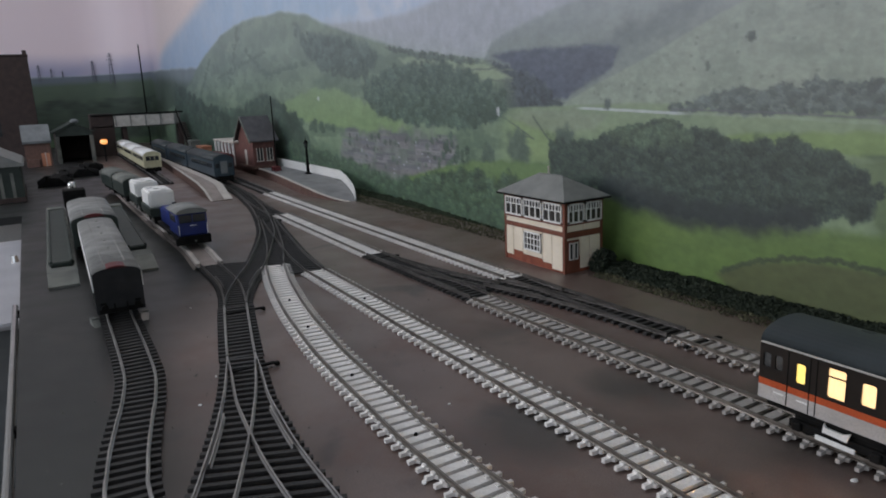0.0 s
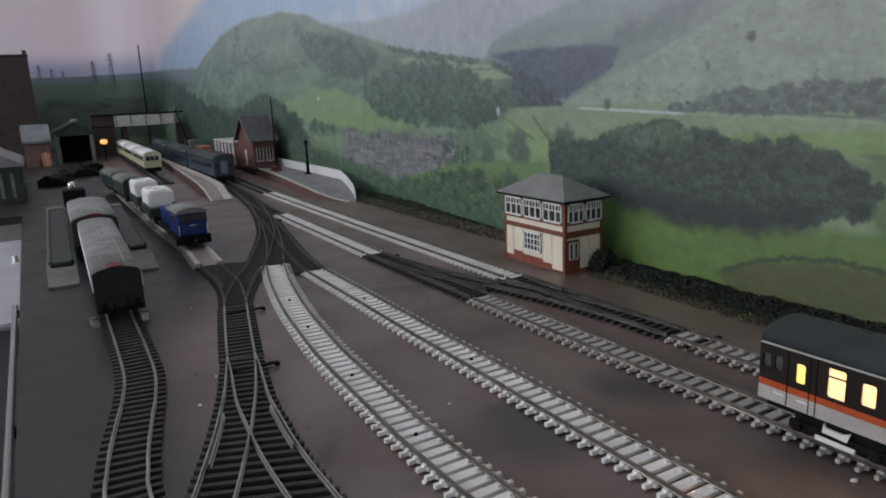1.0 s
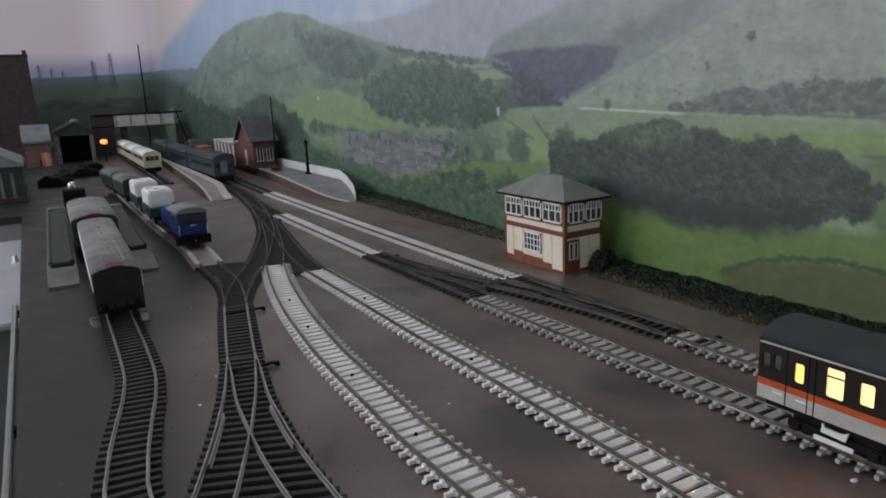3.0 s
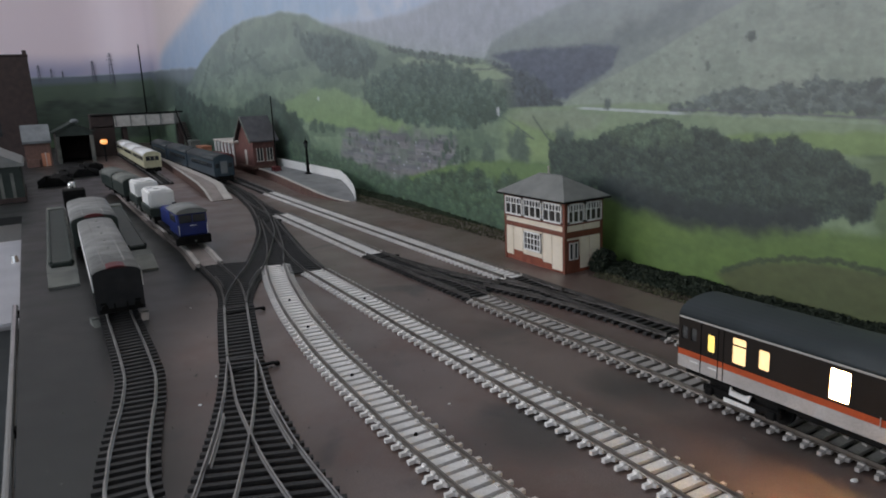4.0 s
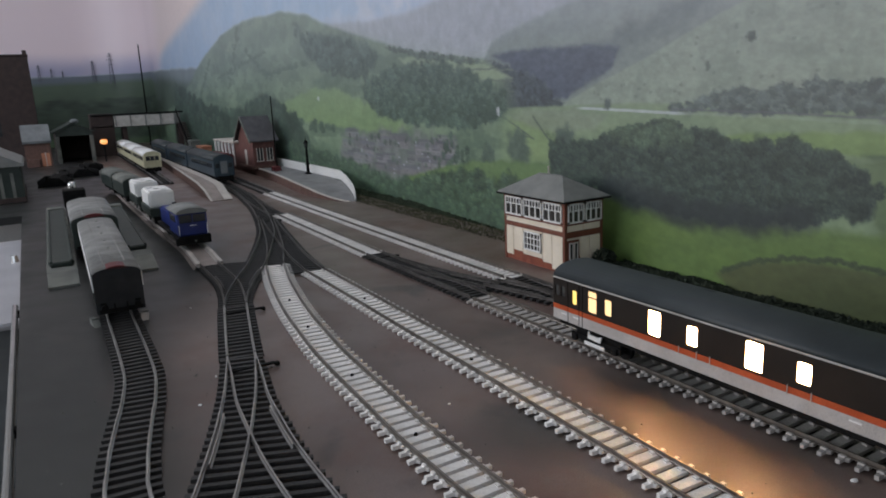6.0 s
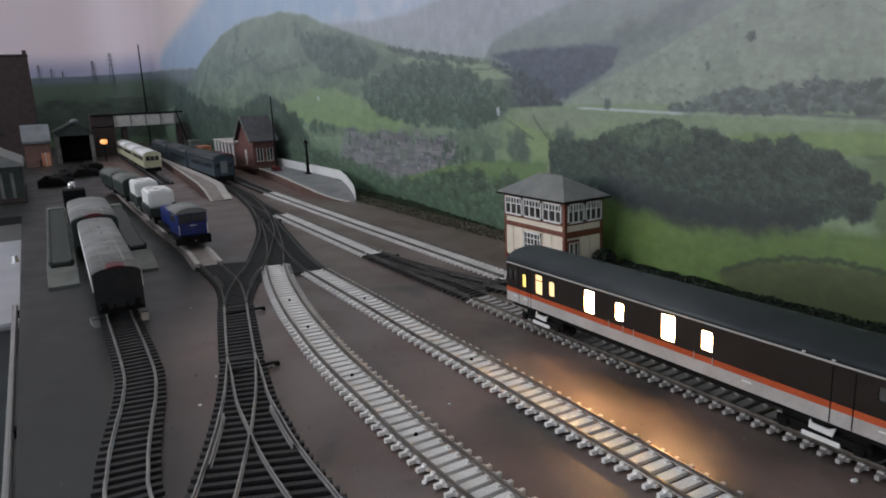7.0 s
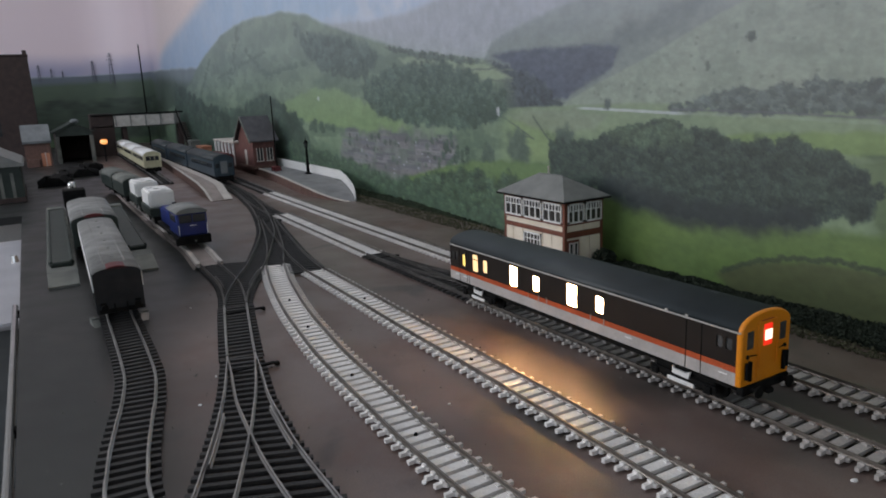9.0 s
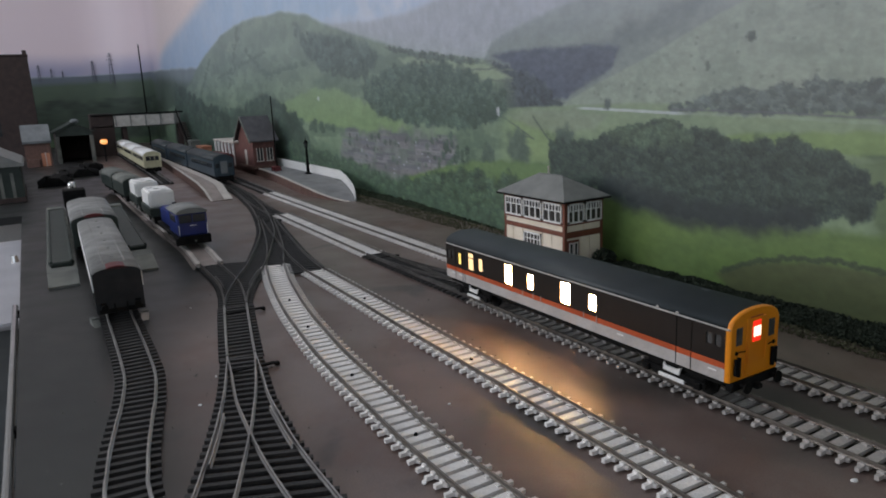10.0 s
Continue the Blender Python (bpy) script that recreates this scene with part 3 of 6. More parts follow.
# field and shrubs by the near foot
paint(patch([(1.05, 0.028), (0.95, 0.046), (0.84, 0.062), (0.70, 0.067), (0.64, 0.06), (0.66, 0.02), (0.9, 0.01)], 0.003, 0.004), (104, 136, 66), (84, 116, 58), F3)
grove([(1.60, 0.06), (1.26, 0.042), (1.08, 0.022), (0.94, 0.040), (0.85, 0.050), (0.74, 0.046), (0.64, 0.046), (0.62, -0.02), (1.1, -0.02), (1.6, -0.01)], 330, 0.0085, (86, 116, 74), (44, 62, 50), 30, 1.3)
# bright near meadow
paint(patch([(0.70, 0.045), (0.60, 0.040), (0.50, 0.036), (0.30, 0.046), (0.1, 0.05), (0.1, -0.03), (0.72, -0.03)], 0.004, 0.004), (102, 132, 50), (80, 108, 44), F3)
paint(patch([(0.47, -0.002), (0.43, 0.013), (0.39, 0.020), (0.30, 0.022), (0.1, 0.022), (0.1, -0.05), (0.40, -0.05)], 0.003, 0.003), (88, 95, 46), (70, 80, 42), F3)
for t in np.linspace(0, 1, 130):
    u = 0.462 - 0.27 * t
    clump(u, np.interp(u, [0.19, 0.33, 0.36, 0.40, 0.43, 0.462], [0.021, 0.022, 0.024, 0.020, 0.013, 0.001]) + RNG.normal(0, 0.0007), 0.0035, 0.0017, (70, 86, 46), (50, 64, 40), int(t * 1e4))
# the dark wood on the meadow
grove([(0.69, 0.090), (0.63, 0.088), (0.575, 0.103), (0.525, 0.110), (0.481, 0.101), (0.452, 0.094), (0.403, 0.097), (0.367, 0.090), (0.347, 0.080), (0.335, 0.070), (0.345, 0.058),
       (0.387, 0.046), (0.435, 0.040), (0.49, 0.037), (0.544, 0.042), (0.60, 0.050), (0.69, 0.050)], 520, 0.0068, (66, 88, 64), (30, 41, 40), 33, 1.15)
paint(patch([(0.60, 0.062), (0.50, 0.050), (0.43, 0.050), (0.38, 0.056), (0.38, 0.044), (0.435, 0.032), (0.49, 0.028), (0.544, 0.034), (0.62, 0.042)], 0.006, 0.006) * 0.75, (40, 48, 48), (29, 36, 38), F2)
grove([(0.60, 0.100), (0.53, 0.110), (0.49, 0.104), (0.50, 0.092), (0.58, 0.088)], 50, 0.0062, (86, 112, 72), (46, 64, 52), 34, 1.15)
# far end: low dark moor under a lilac sky
paint(step(3.2, 3.4, UU) * under([(3.2, 0.23), (3.45, 0.265), (3.75, 0.262), (4.1, 0.250), (4.8, 0.238)], 0.003, 0.002), (104, 118, 128), (92, 106, 108), F1)
paint(step(3.2, 3.4, UU) * under([(3.2, 0.20), (3.45, 0.238), (3.75, 0.236), (4.1, 0.226), (4.8, 0.215)], 0.012, 0.003), (86, 112, 70), (62, 86, 56), np.clip(F1 + 0.2 * F2, 0, 1))
grove([(3.2, 0.15), (3.4, 0.17), (4.7, 0.15), (4.7, 0.02), (3.2, 0.02)], 90, 0.02, (68, 90, 58), (46, 64, 46), 35, 1.6)
BARE = IMG.copy()
# printed haze, with glare on the paper painted in: colours fade, most of all high up on the hills
grey = IMG @ np.array((0.3, 0.59, 0.11))
fade = (0.22 + 0.16 * step(0.02, 0.20, VV) - 0.12 * step(0.06, 0.0, VV))[..., None]
IMG = IMG * (1 - fade) + (grey[..., None] * np.array((0.97, 1.0, 1.06))) * fade
haze_glare = (0.10 + 0.22 * step(0.08, 0.24, VV) * step(3.2, 2.6, UU))[..., None]
IMG = IMG * (1 - haze_glare) + np.array((158, 168, 186)) / 255 * haze_glare
# the sky keeps its clear colours
IMG = np.where((np.abs(BARE - SKY).max(-1) < 1e-6)[..., None], SKY * np.array((0.97, 0.95, 0.96)), IMG)
# print grain and fine texture of grass and leaves, where the sheet is near
grain = ((F4 - 0.5) * 0.11 + (cloudy(UU, VV, 160, 91, 3) - 0.5) * 0.10) * step(2.6, 0.5, UU) * step(0.30, 0.12, VV)
soft = ((F2 - 0.5) * 0.06) * step(3.2, 2.6, UU)
IMG = np.clip(IMG * (1 + (grain + soft)[..., None]) * np.array((1.0, 1.003, 1.015)), 0, 1)
LIN = np.where(IMG <= 0.04045, IMG / 12.92, ((IMG + 0.055) / 1.055) ** 2.4)

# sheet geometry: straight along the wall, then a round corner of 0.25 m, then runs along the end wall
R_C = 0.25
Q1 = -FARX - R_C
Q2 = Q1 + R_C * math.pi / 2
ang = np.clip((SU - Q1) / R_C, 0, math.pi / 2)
OFF = 1.0 - 0.074 * step(1.05, 0.50, SU)      # towards the viewer the sheet stands off the wall, scaled about the eye point
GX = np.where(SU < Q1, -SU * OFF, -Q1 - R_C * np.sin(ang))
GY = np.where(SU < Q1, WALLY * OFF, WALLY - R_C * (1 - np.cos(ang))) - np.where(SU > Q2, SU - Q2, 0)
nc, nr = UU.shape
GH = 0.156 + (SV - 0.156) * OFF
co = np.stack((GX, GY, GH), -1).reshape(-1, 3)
ii, jj = np.meshgrid(np.arange(nc - 1), np.arange(nr - 1), indexing="ij")
a = (ii * nr + jj).ravel()
quads = np.stack((a, a + 1, a + nr + 1, a + nr), -1)
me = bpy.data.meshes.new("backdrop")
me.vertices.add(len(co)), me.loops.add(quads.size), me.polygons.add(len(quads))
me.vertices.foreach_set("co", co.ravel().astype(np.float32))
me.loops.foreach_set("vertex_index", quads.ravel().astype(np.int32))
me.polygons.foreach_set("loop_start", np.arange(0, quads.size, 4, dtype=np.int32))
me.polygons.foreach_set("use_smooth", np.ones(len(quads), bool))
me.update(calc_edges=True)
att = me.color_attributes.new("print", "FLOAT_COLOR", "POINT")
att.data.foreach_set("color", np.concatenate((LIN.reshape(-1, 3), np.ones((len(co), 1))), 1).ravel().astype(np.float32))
M_PRINT = bpy.data.materials.new("printed_paper")
M_PRINT.use_nodes = True
pn, pl = M_PRINT.node_tree.nodes, M_PRINT.node_tree.links
pa = pn.new("ShaderNodeAttribute")
pa.attribute_name = "print"
pl.new(pa.outputs["Color"], pn["Principled BSDF"].inputs["Base Color"])
pn["Principled BSDF"].inputs["Roughness"].default_value = 0.48
pt, pz = pn.new("ShaderNodeTexCoord"), pn.new("ShaderNodeTexNoise")
pz.inputs["Scale"].default_value = 9
pb = pn.new("ShaderNodeBump")
pb.inputs["Strength"].default_value, pb.inputs["Distance"].default_value = 0.25, 0.004
pl.new(pt.outputs["Object"], pz.inputs["Vector"]), pl.new(pz.outputs[0], pb.inputs["Height"])
pl.new(pb.outputs[0], pn["Principled BSDF"].inputs["Normal"])
me.materials.append(M_PRINT)
backdrop = tagged(new("backdrop", me), "printed backscene of green hills, woods and a village", "backdrop", kind="structure")
# faint pylons on the far moor, thin cut-outs on the sheet
for u, top, foot in ((3.478, 0.384, 0.251), (3.552, 0.354, 0.263), (3.759, 0.341, 0.269), (3.713, 0.324, 0.287), (3.671, 0.314, 0.286)):
    a = min(max((u - Q1) / R_C, 0), math.pi / 2)
    px, py = -Q1 - R_C * math.sin(a) + 0.006, WALLY - R_C * (1 - math.cos(a)) - max(u - Q2, 0) - 0.004
    bm, h = bmesh.new(), top - foot
    for side in (-1, 1):
        rod((0, side * h * 0.07, 0), (0, side * h * 0.012, h), 0.0012, 5, bm=bm)
    for k, w in ((0.62, 0.075), (0.78, 0.11), (0.90, 0.075)):
        rod((0, -h * w, h * k), (0, h * w, h * k), 0.0009, 5, bm=bm)
    for k in range(3):
        rod((0, -h * (0.07 - 0.017 * k), h * 0.25 * k), (0, h * (0.053 - 0.017 * k), h * 0.25 * (k + 1)), 0.0007, 5, bm=bm)
    part("printed_pylon", bm, M_PYLON, backdrop, "faint grey printed pylon", pose(px, py, foot))

# ---- tracks ----
def spline(pts, stepsize=0.004):
    """A smooth line through a few plan points, evenly sampled: positions and unit tangents."""
    p = [Vector((*q, 0)) for q in pts]
    p = [2 * p[0] - p[1]] + p + [2 * p[-1] - p[-2]]
    raw = []
    for i in range(1, len(p) - 2):
        for k in range(24):
            t = k / 24
            raw.append(0.5 * (2 * p[i] + (p[i + 1] - p[i - 1]) * t + (2 * p[i - 1] - 5 * p[i] + 4 * p[i + 1] - p[i + 2]) * t * t
                              + (3 * p[i] - p[i - 1] - 3 * p[i + 1] + p[i + 2]) * t ** 3))
    raw.append(p[-2])
    arr = np.array([[v.x, v.y] for v in raw])
    s = np.concatenate(([0], np.cumsum(np.hypot(*np.diff(arr, axis=0).T))))
    n = max(2, int(s[-1] / stepsize))
    ss = np.linspace(0, s[-1], n + 1)
    pos = np.stack((np.interp(ss, s, arr[:, 0]), np.interp(ss, s, arr[:, 1])), -1)
    tan = np.gradient(pos, axis=0)
    tan /= np.hypot(tan[:, 0], tan[:, 1])[:, None]
    return pos, tan


GAUGE = 0.0085     # half the distance between the rails' centre lines


def rail(pts, side, z=0.0, cut=None):
    """One rail with foot, web and head, beside the line."""
    pos, tan = spline(pts)
    prof = [(-0.0009, -0.0025), (0.0009, -0.0025), (0.0009, -0.0022), (0.0003, -0.0018), (0.0003, -0.0008), (0.00046, -0.0006), (0.00042, 0.0),
            (-0.00042, 0.0), (-0.00046, -0.0006), (-0.0003, -0.0008), (-0.0003, -0.0018), (-0.0009, -0.0022)]
    bm = bmesh.new()
    rows = []
    for (x, y), (tx, ty) in zip(pos, tan):
        if cut and not (cut[0] <= x <= cut[1]):
            continue
        rows.append([bm.verts.new((x - ty * (side * GAUGE + a), y + tx * (side * GAUGE + a), b + z)) for a, b in prof])
    for r0, r1 in zip(rows, rows[1:]):
        for i in range(len(prof)):
            j = (i + 1) % len(prof)
            bm.faces.new((r0[i], r0[j], r1[j], r1[i]))
    if len(rows) > 1:
        bm.faces.new(rows[0]), bm.faces.new(rows[-1])
    return bm


def sleeper_mesh(name, length, width, chairs, material):
    """A bar that narrows outside the rails, with a wide chair under each rail."""
    bm = bmesh.new()
    top, h = -0.0026, 0.0019
    w = width / 2
    g = GAUGE + 0.0011
    if chairs:
        plan = [(-w, -g), (-w * 0.42, -g - 0.0009), (-w * 0.38, -length / 2), (w * 0.38, -length / 2), (w * 0.42, -g - 0.0009), (w, -g),
                (w, g), (w * 0.42, g + 0.0009), (w * 0.38, length / 2), (-w * 0.38, length / 2), (-w * 0.42, g + 0.0009), (-w, g)]
        prism(plan, top - h, top, "z", bm)
        for s in (-1, 1):
            for t in (-1, 1):
                y = s * (GAUGE + t * 0.0018)
                box(-0.0012, 0.0012, y - 0.0007, y + 0.0007, top - 0.0001, top + 0.0009, bm=bm)
    else:
        prism([(-w, top - h), (w, top - h), (w * 0.9, top), (-w * 0.9, top)], -length / 2, length / 2, "y", bm)
    me = bpy.data.meshes.new(name)
    bmesh.ops.recalc_face_normals(bm, faces=bm.faces)
    bm.to_mesh(me)
    bm.free()
    me.materials.append(material)
    return me


ME_CONC = sleeper_mesh("sleeper", 0.0284, 0.0051, True, M_CONC)
ME_CONCD = sleeper_mesh("sleeper", 0.0284, 0.0049, True, M_CONCD)
ME_WOOD = sleeper_mesh("sleeper", 0.0280, 0.0032, False, M_WOODS)
ME_LONG = sleeper_mesh("sleeper", 1.0, 0.0032, False, M_WOODS)


def lay(parent, me, x, y, tx, ty, length=None, dz=0.0):
    ob = new("sleeper", me)
    ob.parent = parent
    ob.location = (x, y, dz)
    ob.rotation_euler = (0, 0, math.atan2(ty, tx) + random.gauss(0, 0.006))
    if length:
        ob.scale = (1, length, 1)
    return ob


def track(pts, me, pitch, rails, label, dz=0.0):
    t = thing("railway_track", label, "railway track", group="tracks on the baseboard")
    part("rail", rail(pts, 1, dz), rails, t), part("rail", rail(pts, -1, dz), rails, t)
    pos, tan = spline(pts, pitch)
    for (x, y), (tx, ty) in list(zip(pos, tan))[:290]:
        lay(t, me, x, y, tx, ty, dz=dz)
    return t


def turnout(routes, label, pitch=0.0070, dz=-0.00012, rails=None, reach=0.034):
    """Rails of two or more routes on shared long sleepers."""
    t = thing("track_turnout", label, "railway points", group="points on the baseboard")
    for k, pts in enumerate(routes):
        for s in (1, -1):
            part("rail", rail(pts, s, -0.00006 * (2 * k + (s > 0)) - 0.00003), rails or M_RAILD, t)
    lines = [spline(r, 0.002) for r in routes]
    pos, tan = spline(routes[0], pitch)
    for (x, y), (tx, ty) in zip(pos, tan):
        lo, hi = -0.0131, 0.0131
        for lp, lt in lines[1:]:
            d = (lp[:, 0] - x) * tx + (lp[:, 1] - y) * ty
            i = int(np.argmin(np.abs(d)))
            if abs(d[i]) < 0.004:
                off = (lp[i, 0] - x) * -ty + (lp[i, 1] - y) * tx
                if abs(off) < reach:
                    lo, hi = min(lo, off - 0.0131), max(hi, off + 0.0131)
        m = (lo + hi) / 2
        lay(t, ME_LONG, x - ty * m, y + tx * m, tx, ty, hi - lo, dz)
    # check rails opposite the crossing of the first two routes
    p0, p1 = lines[0][0], lines[1][0]
    for i in range(len(p0)):
        j = int(np.argmin(np.hypot(*(p1 - p0[i]).T)))
        if math.hypot(*(p1[j] - p0[i])) > 2 * GAUGE:
            x = p0[i][0]
            for k, pts in enumerate(routes[:2]):
                tx = lines[k][1][0][0]
                out = (1 if (p1[j] - p0[i])[1] < 0 else -1) * (1 if tx > 0 else -1) * (1 if k == 0 else -1)
                part("check_rail", rail(pts, out * 0.74, -0.0002, (x - 0.026, x + 0.026)), rails or M_RAILD, t)
            break
    # point motor and tie bar beside the blades
    x, y = routes[0][0]
    part("tie_bar", box(x + 0.018, x + 0.021, y - 0.0150, y + 0.0155, -0.0034, -0.0020, 0.0003), M_BLACK, t)
    part("spring_box", box(x + 0.018, x + 0.0215, y + 0.0150, y + 0.0180, -0.0046, -0.0022, 0.0004), M_BLACK, t)
    return t


CON, WOO = "track with pale concrete sleepers and dull rails", "track with dark sleepers and worn rails"
track([(-1.25, 0.060), (-1.06, 0.054), (-0.80, 0.0470), (-0.60, 0.0410), (-0.564, 0.0398), (-0.511, 0.0388), (-0.456, 0.0374), (-0.425, 0.0354), (-0.389, 0.0297), (-0.368, 0.0252), (-0.335, 0.0187), (-0.3137, 0.0155), (-0.2895, 0.0131), (-0.20, 0.0125)], ME_WOOD, 0.0070, M_RAILD, WOO)
turnout([[(-0.4245, 0.0950), (-0.3748, 0.0813), (-0.3347, 0.0681), (-0.3086, 0.0585), (-0.2883, 0.0505), (-0.2709, 0.0435), (-0.19, 0.010)],
         [(-0.4245, 0.0950), (-0.400, 0.0912), (-0.360, 0.0839), (-0.3275, 0.0806), (-0.301, 0.0785), (-0.2776, 0.0776), (-0.2536, 0.0775), (-0.18, 0.078)]], "dark Y-shaped points with worn rails", reach=0.075)
track([(-0.540, 0.1208), (-0.514, 0.1148), (-0.4617, 0.1031), (-0.4282, 0.0958)], ME_WOOD, 0.0070, M_RAILD, WOO)
turnout([[(-0.5447, 0.1218), (-0.5752, 0.1318), (-0.6180, 0.1500), (-0.6693, 0.1740), (-0.7467, 0.2041), (-0.8372, 0.2354), (-0.9233, 0.2576)],
         [(-0.5447, 0.1218), (-0.5827, 0.1295), (-0.6239, 0.1345), (-0.7058, 0.1368)],
         [(-0.6640, 0.1912), (-0.7449, 0.2165), (-0.8365, 0.2403), (-0.9228, 0.2608)],
         [(-0.6120, 0.2132), (-0.6852, 0.2215), (-0.7806, 0.2376), (-0.8658, 0.2527), (-0.9224, 0.2635)]], "dark points where the sidings meet", rails=M_RAILT, reach=0.06)
track([(-1.5520, 0.1405), (-1.0474, 0.1385), (-0.8127, 0.1412), (-0.7096, 0.1370)], ME_WOOD, 0.0070, M_PALER, "siding with pale rails sunk in the yard")
SIDING = [(-1.5520, 0.1405), (-1.0474, 0.1385), (-0.8127, 0.1412), (-0.7000, 0.1362)]
pos, tan = spline(SIDING, 0.01)
bm = bmesh.new()
rows = [[bm.verts.new((x - ty * a, y + tx * a, b)) for a, b in ((-0.0155, GZ), (-0.0135, -0.0022), (0.0135, -0.0022), (0.0155, GZ))] for (x, y), (tx, ty) in zip(pos, tan)]
for r0, r1 in zip(rows, rows[1:]):
    for i in range(3):
        bm.faces.new((r0[i], r0[i + 1], r1[i + 1], r1[i]))
edging = thing("siding_edging", "pale timber boards along the yard siding", "boards")
for a in (-0.0112, 0.0112):
    b = bmesh.new()
    rows = [[b.verts.new((x - ty * (a + d), y + tx * (a + d), h)) for d, h in ((-0.0017, -0.003), (-0.0017, 0.0006), (0.0017, 0.0006), (0.0017, -0.003))] for (x, y), (tx, ty) in zip(pos, tan) if x > -1.0]
    for r0, r1 in zip(rows, rows[1:]):
        for i in range(4):
            b.faces.new((r0[i], r0[(i + 1) % 4], r1[(i + 1) % 4], r1[i]))
    b.faces.new(rows[0]), b.faces.new(rows[-1])
    part("board", b, M_PEDGE, edging)
tagged(put("yard_infill", bm, M_SURF), "pale infill between the rails of the yard siding", "paving", kind="structure")
turnout([[(-0.9327, 0.2597), (-1.0241, 0.2786), (-1.1219, 0.2938), (-1.2383, 0.3078), (-1.4093, 0.3197)],
         [(-0.9583, 0.2839), (-1.0449, 0.2889), (-1.1406, 0.2986), (-1.2379, 0.3100), (-1.4092, 0.3210)]], "dark points at the station throat", rails=M_RAILT, reach=0.06)
track([(-2.6205, 0.3370), (-1.8936, 0.3283), (-1.4141, 0.3202)], ME_WOOD, 0.0090, M_RAILD, WOO)
track([(-2.6315, 0.2624), (-1.9060, 0.2441), (-1.7416, 0.2392), (-1.5197, 0.2300)], ME_WOOD, 0.0090, M_RAILD, WOO)
track([(-0.655, 0.1888), (-0.618, 0.1797), (-0.588, 0.1727), (-0.530, 0.1615), (-0.486, 0.1543), (-0.4415, 0.1488), (-0.402, 0.1444), (-0.362, 0.1416), (-0.3138, 0.1394), (-0.2856, 0.1378), (-0.2618, 0.1372), (-0.24, 0.1373), (-0.21, 0.1378), (-0.08, 0.142)], ME_CONC, 0.0078, M_RAIL, CON)
track([(-0.608, 0.2130), (-0.50, 0.2121), (-0.40, 0.2107), (-0.30, 0.2101), (-0.20, 0.2080), (-0.165, 0.2070), (0.03, 0.203)], ME_CONC, 0.0080, M_RAIL, CON)


def T4(x):
    """The near running line: almost, but not quite, parallel to the wall."""
    return 0.2870 + 0.0030 * (x + 0.46)


def T5(x):
    return 0.3405 - 0.0080 * (x + 0.30)


def line4(*xs):
    return [(x, T4(x)) for x in xs]


def line5(*xs):
    return [(x, T5(x)) for x in xs]


track([(-0.953, 0.2925), (-0.783, 0.2893), (-0.640, T4(-0.640))], ME_CONC, 0.0080, M_RAIL, CON)
turnout([line4(-0.636, -0.540, -0.442),
         [(-0.6357, T4(-0.6357)), (-0.5793, T4(-0.5793) + 0.0030), (-0.5210, T4(-0.5210) + 0.0113), (-0.4598, T4(-0.4598) + 0.0254)]], "dark points in the near running line", rails=M_RAILT)
track(line4(-0.438, 0.043, 0.431), ME_CONCD, 0.0080, M_RAIL, "track with darker concrete sleepers and dull rails")
track([(-1.1980, T5(-1.1980) + 0.0022)] + line5(-0.843, -0.474), ME_CONC, 0.0080, M_RAIL, CON)
turnout([line5(-0.293, -0.387, -0.470),
         [(-0.2934, T5(-0.2934)), (-0.3478, T5(-0.3478) - 0.0030), (-0.4061, T5(-0.4061) - 0.0113), (-0.4693, T5(-0.4693) - 0.0257)]], "dark points in the far running line", rails=M_RAILT)
track(line5(-0.289, 0.051, 0.439), ME_CONCD, 0.0080, M_RAIL, "track with darker concrete sleepers and dull rails")
track([(-2.6145, 0.3780), (-1.7904, 0.3694), (-1.5004, 0.3607), (-1.2029, T5(-1.2029) + 0.0022)], ME_WOOD, 0.0090, M_RAILD, WOO)

# pins that hold the track down, a dark head in the middle of a sleeper
for x, y in ((-0.5300, 0.1615), (-0.4560, 0.1505), (-0.3560, 0.1412), (-0.2710, 0.1374), (-0.4950, 0.2120), (-0.3350, 0.2103), (-0.8531, 0.3385), (-0.8805, 0.2843), (-0.6511, 0.1939)):
    t = thing("track_pin", "dark track pin in a pale sleeper", "pin", pose(x, y, -0.0028), group="track pins")
    part("head", rod((0, 0, 0), (0, 0, 0.0011), 0.0011, 10, 0.0009), M_BLACK, t)
    part("slot", box(-0.0007, 0.0007, -0.00015, 0.00015, 0.00105, 0.0012), M_BLACK, t)

# ---- verge: hedge, scrub and dry grass against the backscene ----


